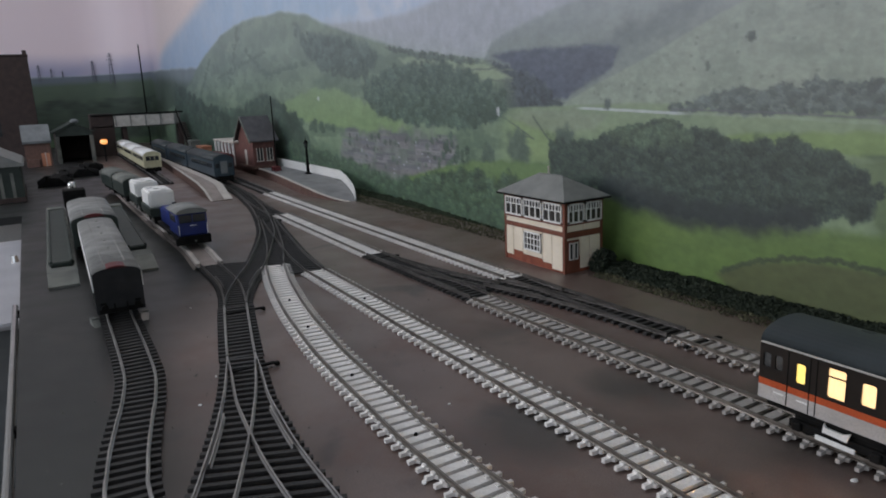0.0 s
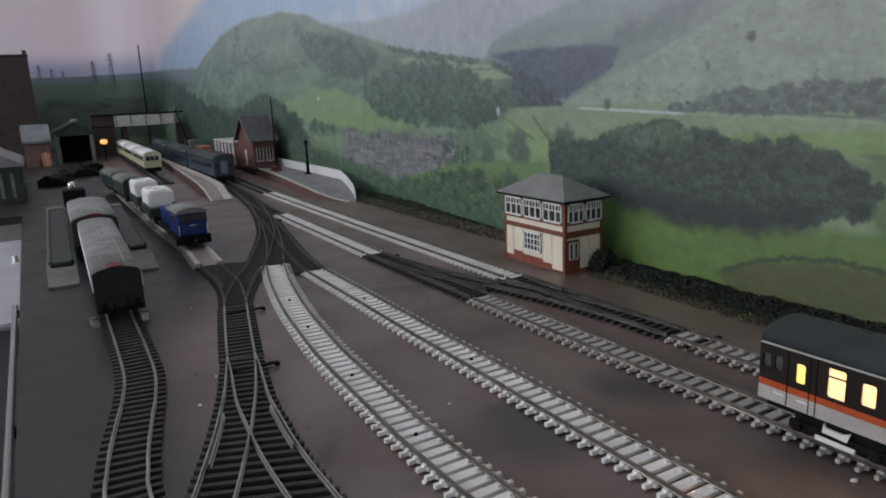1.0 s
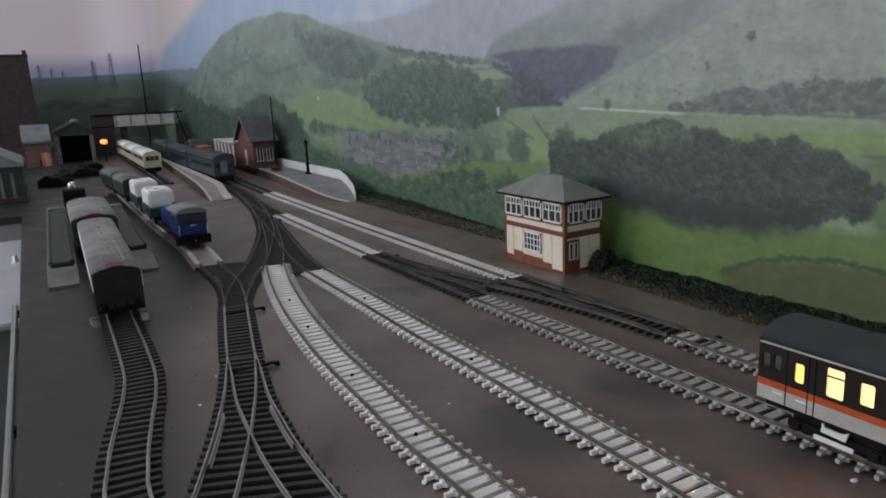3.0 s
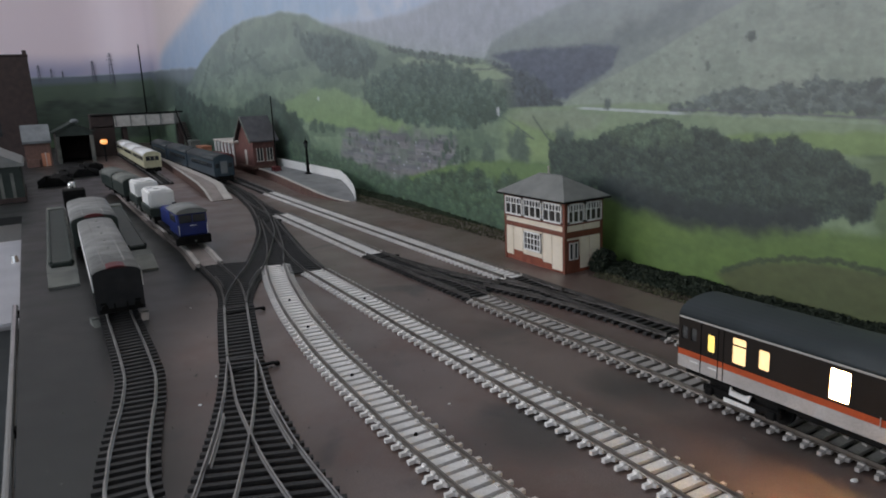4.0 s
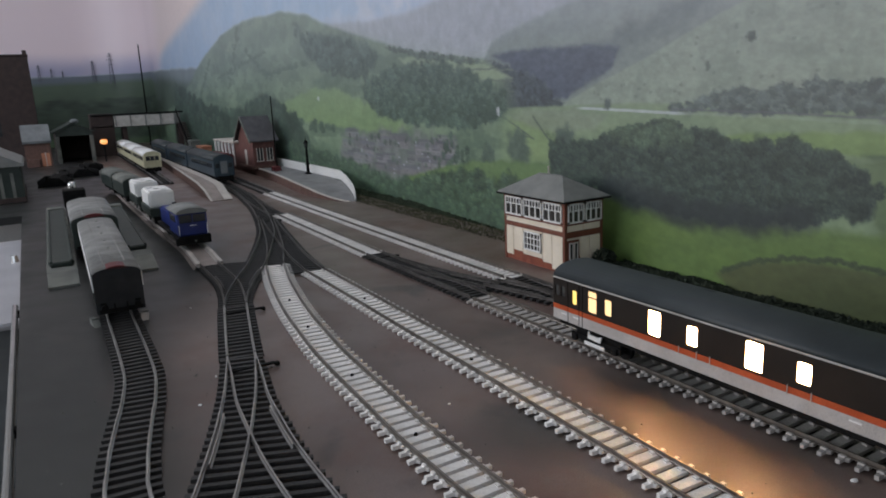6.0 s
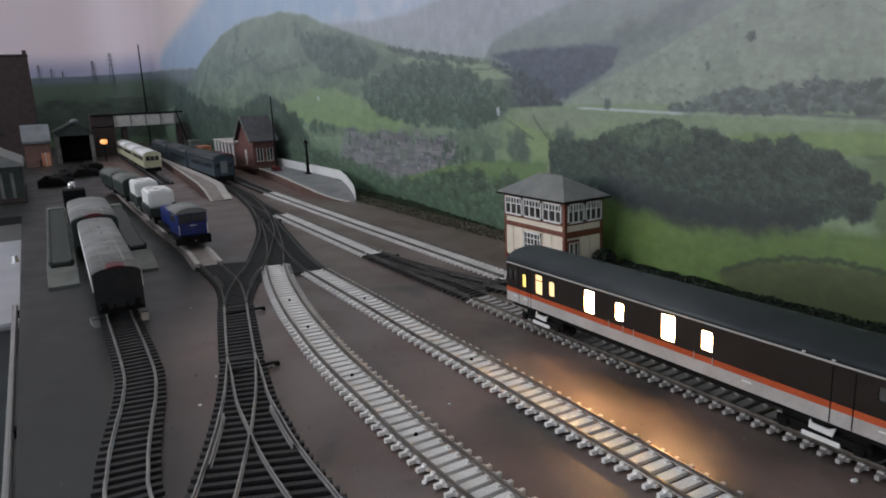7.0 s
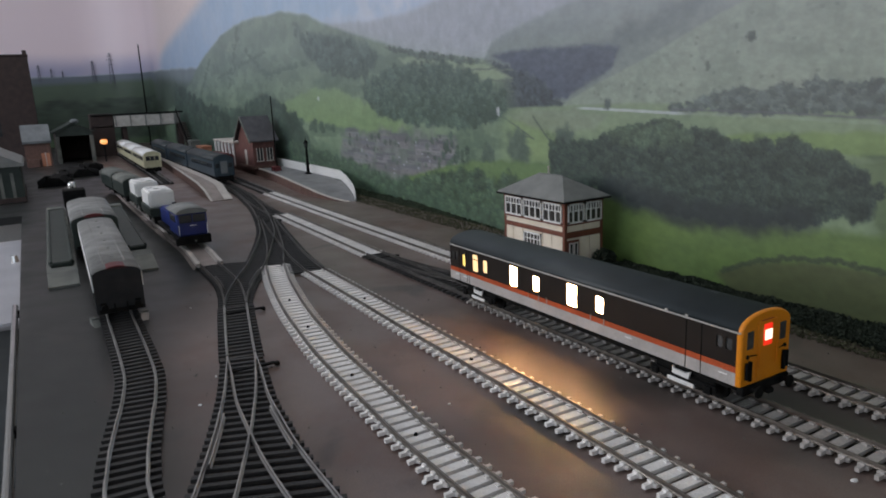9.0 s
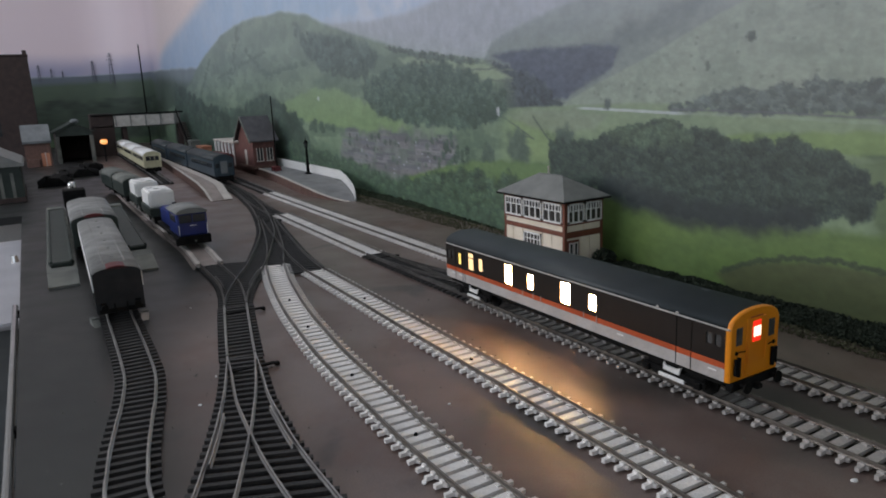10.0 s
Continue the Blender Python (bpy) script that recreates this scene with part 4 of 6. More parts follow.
def clumps(name, spans, per_m, size, material, label, category, zfun):
    """Loose foliage: many small uneven tetrahedral tufts over a strip."""
    rng = np.random.default_rng(len(label))
    vs, fs = [], []
    ico = [Vector(v) for v in ((1, 1, 1), (1, -1, -1), (-1, 1, -1), (-1, -1, 1), (0, 0, 1.4), (1.3, 0, 0.2), (-1.2, 0.3, -0.1))]
    tri = ((0, 4, 5), (0, 2, 4), (4, 3, 1), (4, 1, 5), (2, 6, 4), (6, 3, 4), (5, 1, 0), (6, 2, 3))
    for x0, x1, y0, y1, h in spans:
        for _ in range(int(per_m * (x1 - x0))):
            x, y = rng.uniform(x0, x1), rng.uniform(y0, y1)
            top = h * (0.75 + 0.5 * noise.noise(Vector((x * 60, y * 60, 3)))) * zfun((y - y0) / (y1 - y0))
            z = GZ + rng.uniform(0.0, 1.0) ** 0.6 * max(top, 0.0005)
            s = size * rng.uniform(0.5, 1.3)
            m = Matrix.Translation((x, y, z)) @ Euler(rng.uniform(0, 6.28, 3)).to_matrix().to_4x4() @ Matrix.Diagonal((s, s, s, 1))
            k = len(vs)
            vs += [m @ v for v in ico]
            fs += [tuple(k + i for i in f) for f in tri]
    me = bpy.data.meshes.new(name)
    me.from_pydata([tuple(v) for v in vs], [], fs)
    me.materials.append(material)
    return tagged(new(name, me), label, category, kind="stuff")


clumps("hedge", [(-0.447, 0.117, 0.4150, 0.4480, 0.0072), (-0.4545, -0.4400, 0.4120, 0.4330, 0.0190)], 62000, 0.0008, M_HEDGE, "dark clipped hedge along the foot of the backscene", "hedge",
       lambda k: min(1.0, 0.55 + 1.6 * k))
clumps("scrub", [(-1.338, -0.542, 0.4601, 0.4828, 0.0039)], 9000, 0.0010, M_SCRUB, "low dark scrub along the foot of the backscene", "bushes", lambda k: 0.4 + 0.8 * k)
clumps("grass", [(-1.100, -0.556, 0.4255, 0.4579, 0.0033), (-0.440, 0.113, 0.4010, 0.4160, 0.0026)], 7000, 0.0006, M_GRASS, "thin dry grass verge beside the track", "grass",
       lambda k: 0.5 + 0.5 * k)

# ---- signal box ----


def signal_box():
    b = thing("signal_box", "cream and red-brown two-storey signal box with grey roof", "signal box", pose(-0.5033, 0.4103, 0), size=(0.933, 1.092, 1.175))
    hx, hy, z0, eave = 0.0475, 0.0195, GZ, 0.0500
    part("base_wall", box(-hx, hx, -hy, hy, z0, 0.0075, 0.0004), M_BRICK, b, "red brick base wall")
    part("wall", box(-hx + 0.0006, hx - 0.0006, -hy + 0.0006, hy - 0.0006, 0.0075, eave), M_CREAM, b, "cream panelled wall")
    # stepped lower cream panels reach down over the brick, proud of it
    for x0, x1, zb in ((-hx + 0.0012, -hx + 0.014, -0.0005), (-hx + 0.0145, -hx + 0.030, 0.0040), (-hx + 0.0305, -hx + 0.062, 0.0025), (-hx + 0.0625, -hx + 0.076, 0.0005),
                       (-hx + 0.0765, hx - 0.003, -0.0030)):
        part("panel", box(x0, x1, -hy - 0.0006, -hy + 0.0012, zb, 0.0235, 0.0002), M_CREAM, b)
    for x0, x1 in ((-hx + 0.001, hx - 0.002),):
        part("panel", box(x0, x1, -hy - 0.0004, -hy + 0.001, 0.0272, 0.0314, 0.0002), M_CREAM, b)
    for y0, y1, zb in ((-hy + 0.0155, -hy + 0.0250, -0.002), (-hy + 0.0256, hy - 0.001, -0.002)):
        part("panel", box(hx - 0.001, hx + 0.0006, y0, y1, zb, 0.0222, 0.0002), M_CREAM, b)
    for y0, y1 in ((-hy + 0.0025, -hy + 0.0190), (-hy + 0.0198, hy - 0.001)):
        part("panel", box(hx - 0.001, hx + 0.0005, y0, y1, 0.0272, 0.0318, 0.0002), M_CREAM, b)
    # timber frame
    for x in (-hx, hx - 0.0022):
        part("post", box(x - 0.0008, x + 0.0026, -hy - 0.0009, -hy + 0.0020, z0, eave, 0.0003), M_BROWN, b)
    part("post", box(hx - 0.0020, hx + 0.0009, hy - 0.0025, hy + 0.0006, z0, eave, 0.0003), M_BROWN, b)
    part("band", box(-hx, hx + 0.001, -hy - 0.0011, -hy + 0.001, 0.0237, 0.0270, 0.0003), M_BROWN, b)
    part("band", box(hx - 0.001, hx + 0.0011, -hy, hy, 0.0224, 0.0268, 0.0003), M_BROWN, b)
    part("sill", box(-hx, hx + 0.001, -hy - 0.0014, -hy + 0.001, 0.0316, 0.0328, 0.0002), M_BROWN, b)
    part("sill", box(hx - 0.001, hx + 0.0014, -hy, hy, 0.0320, 0.0331, 0.0002), M_BROWN, b)
    part("eave_board", box(-hx - 0.001, hx + 0.0012, -hy - 0.0012, hy + 0.001, 0.0482, 0.0503, 0.0002), M_BROWN, b)

    def sash(along_x, a0, a1, z0, z1, cols, rows, fixed, wide=0.0013):
        """A white window: outer frame, glazing bars, and one dark pane behind."""
        def bx(p0, p1, q0, q1, d0, d1, bv=0.0):
            return box(p0, p1, fixed - d1, fixed - d0, q0, q1, bv) if along_x else box(fixed + d0, fixed + d1, p0, p1, q0, q1, bv)
        w = part("window", bx(a0, a1, z0, z1, 0.0001, 0.0005), M_PANE, b, "white-barred window with dark glass")
        for p0, p1, q0, q1 in ((a0, a0 + wide, z0, z1), (a1 - wide, a1, z0, z1), (a0, a1, z0, z0 + wide), (a0, a1, z1 - wide, z1)):
            part("frame", bx(p0, p1, q0, q1, 0.0002, 0.0014), M_WHITE, w)
        for k in range(1, cols):
            p = a0 + (a1 - a0) * k / cols
            low = z0 if len(rows) > 1 or k % 2 == 0 else z0 + (z1 - z0) * rows[0]
            t = 0.00045 if len(rows) > 1 or k % 2 else 0.0007
            part("glazing_bar", bx(p - t, p + t, low, z1, 0.0002, 0.0011), M_WHITE, w)
        for q in rows:
            part("glazing_bar", bx(a0, a1, z0 + (z1 - z0) * q - 0.0004, z0 + (z1 - z0) * q + 0.0004, 0.0002, 0.0010), M_WHITE, w)
    for k in range(3):
        a = -hx + 0.0018 + k * 0.0306
        sash(True, a, a + 0.0285, 0.0330, 0.0480, 6, (0.62,), -hy)
    for a0, a1 in ((-hy + 0.0022, -hy + 0.0192), (-hy + 0.0205, hy - 0.0010)):
        sash(False, a0, a1, 0.0332, 0.0481, 6, (0.62,), hx)
    sash(True, -hx + 0.0335, -hx + 0.0605, 0.0068, 0.0222, 5, (0.33, 0.66), -hy - 0.0006)
    # door on the end wall
    d = part("door", box(hx - 0.0004, hx + 0.0008, -hy + 0.0022, -hy + 0.0142, z0 + 0.0005, 0.0205, 0.0002), M_BROWN, b, "red-brown door with two glazed lights")
    for k in (0, 1):
        y = -hy + 0.0035 + k * 0.0050
        part("pane", box(hx + 0.0006, hx + 0.0011, y + 0.0006, y + 0.0035, 0.0065, 0.0180), M_GLASS, d)
        for y0, y1, q0, q1 in ((y, y + 0.0008, 0.0055, 0.0188), (y + 0.0033, y + 0.0041, 0.0055, 0.0188), (y, y + 0.0041, 0.0055, 0.0064), (y, y + 0.0041, 0.0180, 0.0188)):
            part("door_frame", box(hx + 0.0006, hx + 0.0015, y0, y1, q0, q1), M_WHITE, d)
    # hipped roof with overhang
    bm = bmesh.new()
    ox, oy, zr = hx + 0.0055, hy + 0.0050, 0.0658
    lo = [bm.verts.new(v) for v in ((-ox, -oy, 0.0500), (ox, -oy, 0.0500), (ox, oy, 0.0500), (-ox, oy, 0.0500))]
    mid = [bm.verts.new(v) for v in ((-ox, -oy, 0.0514), (ox, -oy, 0.0514), (ox, oy, 0.0514), (-ox, oy, 0.0514))]
    r = [bm.verts.new((-0.020, 0, zr)), bm.verts.new((0.017, 0, zr))]
    bm.faces.new(lo)
    for i in range(4):
        bm.faces.new((lo[i], lo[(i + 1) % 4], mid[(i + 1) % 4], mid[i]))
    bm.faces.new((mid[0], mid[1], r[1], r[0])), bm.faces.new((mid[1], mid[2], r[1]))
    bm.faces.new((mid[2], mid[3], r[0], r[1])), bm.faces.new((mid[3], mid[0], r[0]))
    roof = part("roof", bm, M_SLATE, b, "grey hipped roof")
    part("ridge", rod((-0.020, 0, zr), (0.017, 0, zr), 0.0006, 6), M_SLATE, roof)
    part("gutter", box(-ox - 0.0004, ox + 0.0004, -oy - 0.0006, -oy + 0.0004, 0.0496, 0.0507), M_BLACK, roof)
    part("gutter", box(ox - 0.0004, ox + 0.0006, -oy, oy, 0.0496, 0.0507), M_BLACK, roof)
    part("vent_pipe", rod((-0.010, 0.004, zr - 0.003), (-0.010, 0.004, zr + 0.0060), 0.0009, 8), M_GUTTER, roof)
    return b


signal_box()

# ---- the moving railcar ----
LEN, HW, ZB, ZG, ZT = 0.2596, 0.0185, 0.0145, 0.0410, 0.0493


def railcar():
    c = thing("railcar", "dark brown and grey luggage railcar with yellow cab and lit windows", "railcar")
    arc = [(HW * math.cos(a), ZG + (ZT - ZG) * math.sin(a) ** 0.85) for a in np.linspace(0, math.pi, 17)]
    wins = [(0.0172, 0.0220, 0.0268, 0.0362, M_GLOWY), (0.0311, 0.0391, 0.0254, 0.0388, M_GLOWA), (0.0449, 0.0511, 0.0269, 0.0369, M_GLOWA), (0.0779, 0.0869, 0.0250, 0.0391, M_GLOWW),
            (0.1034, 0.1104, 0.0267, 0.0373, M_GLOWW), (0.1368, 0.1464, 0.0252, 0.0394, M_GLOWW), (0.1622, 0.1693, 0.0270, 0.0373, M_GLOWW)]
    cabs = [(0.0015, 0.0060, 0.0295, 0.0368, M_CABGL), (0.0072, 0.0115, 0.0295, 0.0368, M_CABGL), (0.2455, 0.2498, 0.0312, 0.0376, M_CABGL), (0.2506, 0.2550, 0.0312, 0.0376, M_CABGL)]
    x_end = LEN - 0.0026
    for s in (-1, 1):
        opens = sorted(wins + cabs, key=lambda w: w[0]) if s < 0 else []
        bm = bmesh.new()
        y0, y1 = (s * HW, s * (HW - 0.0009)) if s > 0 else (s * HW, s * (HW - 0.0009))
        ya, yb = min(y0, y1), max(y0, y1)
        x = 0.0
        for w in opens:
            box(x, w[0], ya, yb, 0.0241, ZG, bm=bm)
            box(w[0], w[1], ya, yb, 0.0241, w[2], bm=bm)
            box(w[0], w[1], ya, yb, w[3], ZG, bm=bm)
            x = w[1]
        box(x, x_end, ya, yb, 0.0241, ZG, bm=bm)
        side = part("body_side", bm, M_COACHB, c, "dark brown upper body side")
        for w in opens:
            cx, cz, hwid, hh = (w[0] + w[1]) / 2, (w[2] + w[3]) / 2, (w[1] - w[0]) / 2, (w[3] - w[2]) / 2
            p = part("window", box(w[0] - 0.0003, w[1] + 0.0003, s * HW + 0.0006, s * HW + 0.0009, w[2] - 0.0003, w[3] + 0.0003), w[4], c,
                     "lit window" if w[4] is not M_CABGL else "dark cab window")
            # frame with rounded inner corners
            bm = bmesh.new()
            inner, outer, r = [], [], 0.0010
            for k in range(24):
                q, j = divmod(k, 6)
                a = math.pi / 2 * (q + j / 5)
                sx, sz = (1, -1, -1, 1)[q], (1, 1, -1, -1)[q]
                inner.append((cx + sx * (hwid - 0.0003 - r) + r * math.cos(a), cz + sz * (hh - 0.0003 - r) + r * math.sin(a)))
                outer.append((cx + sx * (hwid + 0.0004), cz + sz * (hh + 0.0004)))
            vi = [[bm.verts.new((a, s * HW + d, b)) for a, b in ring] for ring, d in ((inner, 0.0005), (inner, -0.00012), (outer, -0.00012))]
            for k in range(24):
                j = (k + 1) % 24
                bm.faces.new((vi[0][k], vi[0][j], vi[1][j], vi[1][k]))
                if (Vector(outer[k]) - Vector(outer[j])).length > 1e-7:
                    bm.faces.new((vi[1][k], vi[1][j], vi[2][j], vi[2][k]))
                else:
                    bm.faces.new((vi[1][k], vi[1][j], vi[2][k]))
            part("window_frame", bm, M_COACHB, p)
            if w[4] is M_GLOWA and w[1] - w[0] > 0.007:
                part("window_bar", box(w[0], w[1], s * HW + 0.0001, s * HW + 0.0005, 0.0344, 0.0350), M_COACHB, p)
        part("stripe", box(0, x_end, min(s * (HW + 0.00006), s * (HW - 0.0009)), max(s * (HW + 0.00006), s * (HW - 0.0009)), 0.0210, 0.0241), M_ORANGE, c, "orange-red waist stripe")
        part("lower_panel", box(0, x_end, min(s * (HW + 0.00003), s * (HW - 0.0012)), max(s * (HW + 0.00003), s * (HW - 0.0012)), ZB, 0.0210), M_LGREY, c, "light grey lower panel")
        part("gutter", box(0.0005, x_end + 0.002, min(s * (HW + 0.0005), s * (HW - 0.0003)), max(s * (HW + 0.0005), s * (HW - 0.0003)), ZG - 0.0003, ZG + 0.0005, 0.0001), M_GUTTER, c, "pale roof gutter")
        if s < 0:
            for dx in (0.0138, 0.0238, 0.0268, 0.2278, 0.2372):
                part("door_line", box(dx - 0.0002, dx + 0.0002, -HW - 0.00022, -HW + 0.0003, ZB + 0.0002, ZG - 0.0006), M_BLACK, c)
            for dx in (0.0995, 0.1105, 0.1185, 0.1590, 0.1700):
                part("grab_rail", rod((dx, -HW - 0.0007, 0.0206), (dx, -HW - 0.0007, 0.0252), 0.00022, 6), M_GUTTER, c)
            for dx in (0.0075, 0.0185, 0.1860, 0.2475):
                part("lettering_bar", box(dx, dx + 0.0050, -HW - 0.00015, -HW + 0.0002, 0.0186, 0.0194), M_WHITE, c)
    # roof: curved shell
    bm = bmesh.new()
    prism(arc + [(-HW + 0.0012, ZG - 0.0002), (HW - 0.0012, ZG - 0.0002)], 0.0, x_end + 0.0005, "x", bm)
    roof = part("roof", bm, M_ROOF, c, "dark blue-grey curved roof")
    for f in roof.data.polygons:
        f.use_smooth = abs(f.normal.x) < 0.5
    for k in range(7):
        part("roof_vent", box(0.03 + 0.032 * k, 0.036 + 0.032 * k, 0.004, 0.0075, ZT - 0.0014, ZT - 0.0002, 0.0004), M_ROOF, roof)
    for dx in (0.2140, 0.2270):
        part("roof_bracket", box(dx, dx + 0.0016, -HW - 0.0006, -HW + 0.0016, ZG + 0.0002, ZG + 0.0016, 0.0002), M_GUTTER, roof)
    # ends: the near one yellow and bowed, the far one black
    prof = [(-HW, ZB)] + [(-y, z) for y, z in arc] + [(HW, ZB)]
    bm = bmesh.new()
    rings = []
    for dx, k in ((0.0, 1.0), (0.0012, 0.998), (0.0021, 0.985), (0.0026, 0.955)):
        rings.append([bm.verts.new((x_end + dx, y * k, 0.034 + (z - 0.034) * k if z > 0.034 else z)) for y, z in prof])
    for r0, r1 in zip(rings, rings[1:]):
        for i in range(len(prof)):
            j = (i + 1) % len(prof)
            bm.faces.new((r0[i], r0[j], r1[j], r1[i]))
    bm.faces.new(rings[-1]), bm.faces.new(rings[0])
    cab = part("cab_front", bm, M_YELLOW, c, "bright yellow cab front")
    part("rear_end", prism([(-HW + 0.001, ZB)] + [(-y * 0.95, z - 0.0003) for y, z in arc] + [(HW - 0.001, ZB)], 0.0005, 0.0015, "x"), M_BLACK, c, "dark rear end wall")
    xe = x_end + 0.0026

    def on_front(name, y0, y1, z0, z1, d, material, label=""):
        return part(name, box(xe - 0.0012, xe + d, y0, y1, z0, z1, 0.00025), material, cab, label)
    on_front("cab_window", -0.0146, -0.0098, 0.0322, 0.0412, 0.0002, M_CABGL, "dark cab window")
    on_front("cab_window", 0.0098, 0.0146, 0.0322, 0.0412, 0.0002, M_CABGL, "dark cab window")
    on_front("gangway_door", -0.0070, 0.0070, 0.0165, 0.0445, 0.0004, M_YELLOW)
    bl = on_front("route_blind", -0.0030, 0.0030, 0.0322, 0.0428, 0.0008, M_RED, "lit red and white route blind")
    for k in range(3):
        part("blind_bar", box(xe + 0.0006, xe + 0.0011, -0.0026 + k * 0.0018, -0.0011 + k * 0.0018, 0.0350, 0.0400), M_BLIND, bl)
    for s in (-1, 1):
        part("jumper_cable", rod((xe + 0.001, s * 0.0128, 0.0170), (xe + 0.001, s * 0.0128, 0.0265), 0.0010, 8), M_BLACK, cab)
        part("jumper_cable", rod((xe + 0.001, s * 0.0152, 0.0180), (xe + 0.001, s * 0.0152, 0.0262), 0.0008, 8), M_BLACK, cab)
        part("handrail", rod((xe + 0.0012, s * 0.0085, 0.0290), (xe + 0.0012, s * 0.0135, 0.0297), 0.0003, 6), M_BLACK, cab)
        part("door_handrail", rod((xe + 0.0012, s * 0.0066, 0.0220), (xe + 0.0012, s * 0.0066, 0.0330), 0.0003, 6), M_YELLOW, cab)
        part("lamp_socket", rod((xe - 0.0005, s * 0.0140, 0.0288), (xe + 0.0006, s * 0.0140, 0.0288), 0.0010, 10), M_BLACK, cab)
        bu = part("buffer", rod((xe - 0.001, s * 0.0115, 0.0125), (xe + 0.0050, s * 0.0115, 0.0125), 0.0012, 10), M_BLACK, c)
        part("buffer_head", rod((xe + 0.0050, s * 0.0115, 0.0125), (xe + 0.0058, s * 0.0115, 0.0125), 0.0030, 14), M_BLACK, bu)
    part("headboard_line", box(xe - 0.0008, xe + 0.0003, -0.0045, 0.0045, 0.0445, 0.0451), M_ORANGE, cab)
    part("buffer_beam", box(x_end, xe + 0.0012, -HW + 0.001, HW - 0.001, 0.0098, ZB - 0.0001, 0.0004), M_BLACK, c)
    part("coupling", box(xe - 0.002, xe + 0.0042, -0.0022, 0.0022, 0.0085, 0.0112, 0.0006), M_BLACK, c)
    # underframe
    part("underframe", box(0.003, x_end - 0.001, -HW + 0.0025, HW - 0.0025, 0.0110, ZB - 0.0001, 0.0004), M_BLACK, c)
    # underframe gear, carried on between the bogies to darken the unlit belly
    for x0, x1 in ((0.064, 0.098), (0.100, 0.133), (0.135, 0.158), (0.160, 0.194)):
        part("equipment_case", box(x0, x1, -0.0130, 0.0130, 0.0085, 0.0119, 0.0006), M_BLACK, c)
    for cx in (0.0355, 0.2240):
        b = part("bogie", box(cx - 0.019, cx + 0.019, -0.0145, 0.0145, 0.0060, 0.0117, 0.0008), M_BLACK, c)
        for s in (-1, 1):
            part("side_frame", box(cx - 0.021, cx + 0.021, s * 0.0158 - 0.0010, s * 0.0158 + 0.0010, 0.0052, 0.0090, 0.0005), M_BLACK, b)
            part("spring_plank", box(cx - 0.0085, cx + 0.0085, s * 0.0169 - 0.0006, s * 0.0169 + 0.0006, 0.0040, 0.0062, 0.0003), M_WHITE, b, "unpainted white spring plank")
            part("bolster_bracket", prism([(cx - 0.0055, 0.0085), (cx + 0.0050, 0.0080), (cx + 0.0062, 0.0122), (cx + 0.0030, 0.0108), (cx - 0.0040, 0.0110), (cx - 0.0050, 0.0128)],
                                          s * 0.0169 - 0.0005, s * 0.0169 + 0.0005, "y"), M_WHITE, b, "unpainted white bracket")
        for dx in (-0.0168, 0.0168):
            for s in (-1, 1):
                part("wheel", rod((cx + dx, s * 0.0072, 0.0060), (cx + dx, s * 0.0094, 0.0060), 0.0060, 24), M_BLACK, b)
                part("axle_box", box(cx + dx - 0.0022, cx + dx + 0.0022, s * 0.0172 - 0.0012, s * 0.0172 + 0.0012, 0.0045, 0.0085, 0.0005), M_BLACK, b)
    return c


car = railcar()

# ---- station platforms ----


def slab(outline, zfun, label, name, top_mat, wall_mat, cope_mat, front, closed_name="platform"):
    """A platform: a top that may ramp down, brick walls round it, and a pale coping strip on its front edge."""
    t = thing(name, label, "platform")
    bm = bmesh.new()
    top = [bm.verts.new((x, y, zfun(x))) for x, y in outline]
    bm.faces.new(top)
    bmesh.ops.triangulate(bm, faces=bm.faces[:])
    part("surface", bm, top_mat, t, "worn platform surface")
    bm = bmesh.new()
    k = len(outline)
    for i in range(k):
        (x0, y0), (x1, y1) = outline[i], outline[(i + 1) % k]
        v = [bm.verts.new(p) for p in ((x0, y0, GZ), (x1, y1, GZ), (x1, y1, zfun(x1) - 0.0003), (x0, y0, zfun(x0) - 0.0003))]
        bm.faces.new(v)
    part("retaining_wall", bm, wall_mat, t, "brick platform wall")
    for line, wid in front:
        bm = bmesh.new()
        rows = []
        for i, (x, y) in enumerate(line):
            a, b = line[max(0, i - 1)], line[min(len(line) - 1, i + 1)]
            d = Vector((b[0] - a[0], b[1] - a[1])).normalized()
            nx, ny = -d.y, d.x
            z = zfun(x)
            rows.append([bm.verts.new(p) for p in ((x - nx * 0.0006, y - ny * 0.0006, z - 0.0012), (x - nx * 0.0006, y - ny * 0.0006, z + 0.0007),
                                                   (x + nx * wid, y + ny * wid, z + 0.0007), (x + nx * wid, y + ny * wid, z - 0.0012))])
        for r0, r1 in zip(rows, rows[1:]):
            for i in range(4):
                bm.faces.new((r0[i], r0[(i + 1) % 4], r1[(i + 1) % 4], r1[i]))
        part("coping", bm, cope_mat, t, "pale coping edge")
    return t


def ramp(x_top, x_tip):
    return lambda x: 0.0112 if x < x_top else 0.0112 - (x - x_top) / (x_tip - x_top) * 0.0160


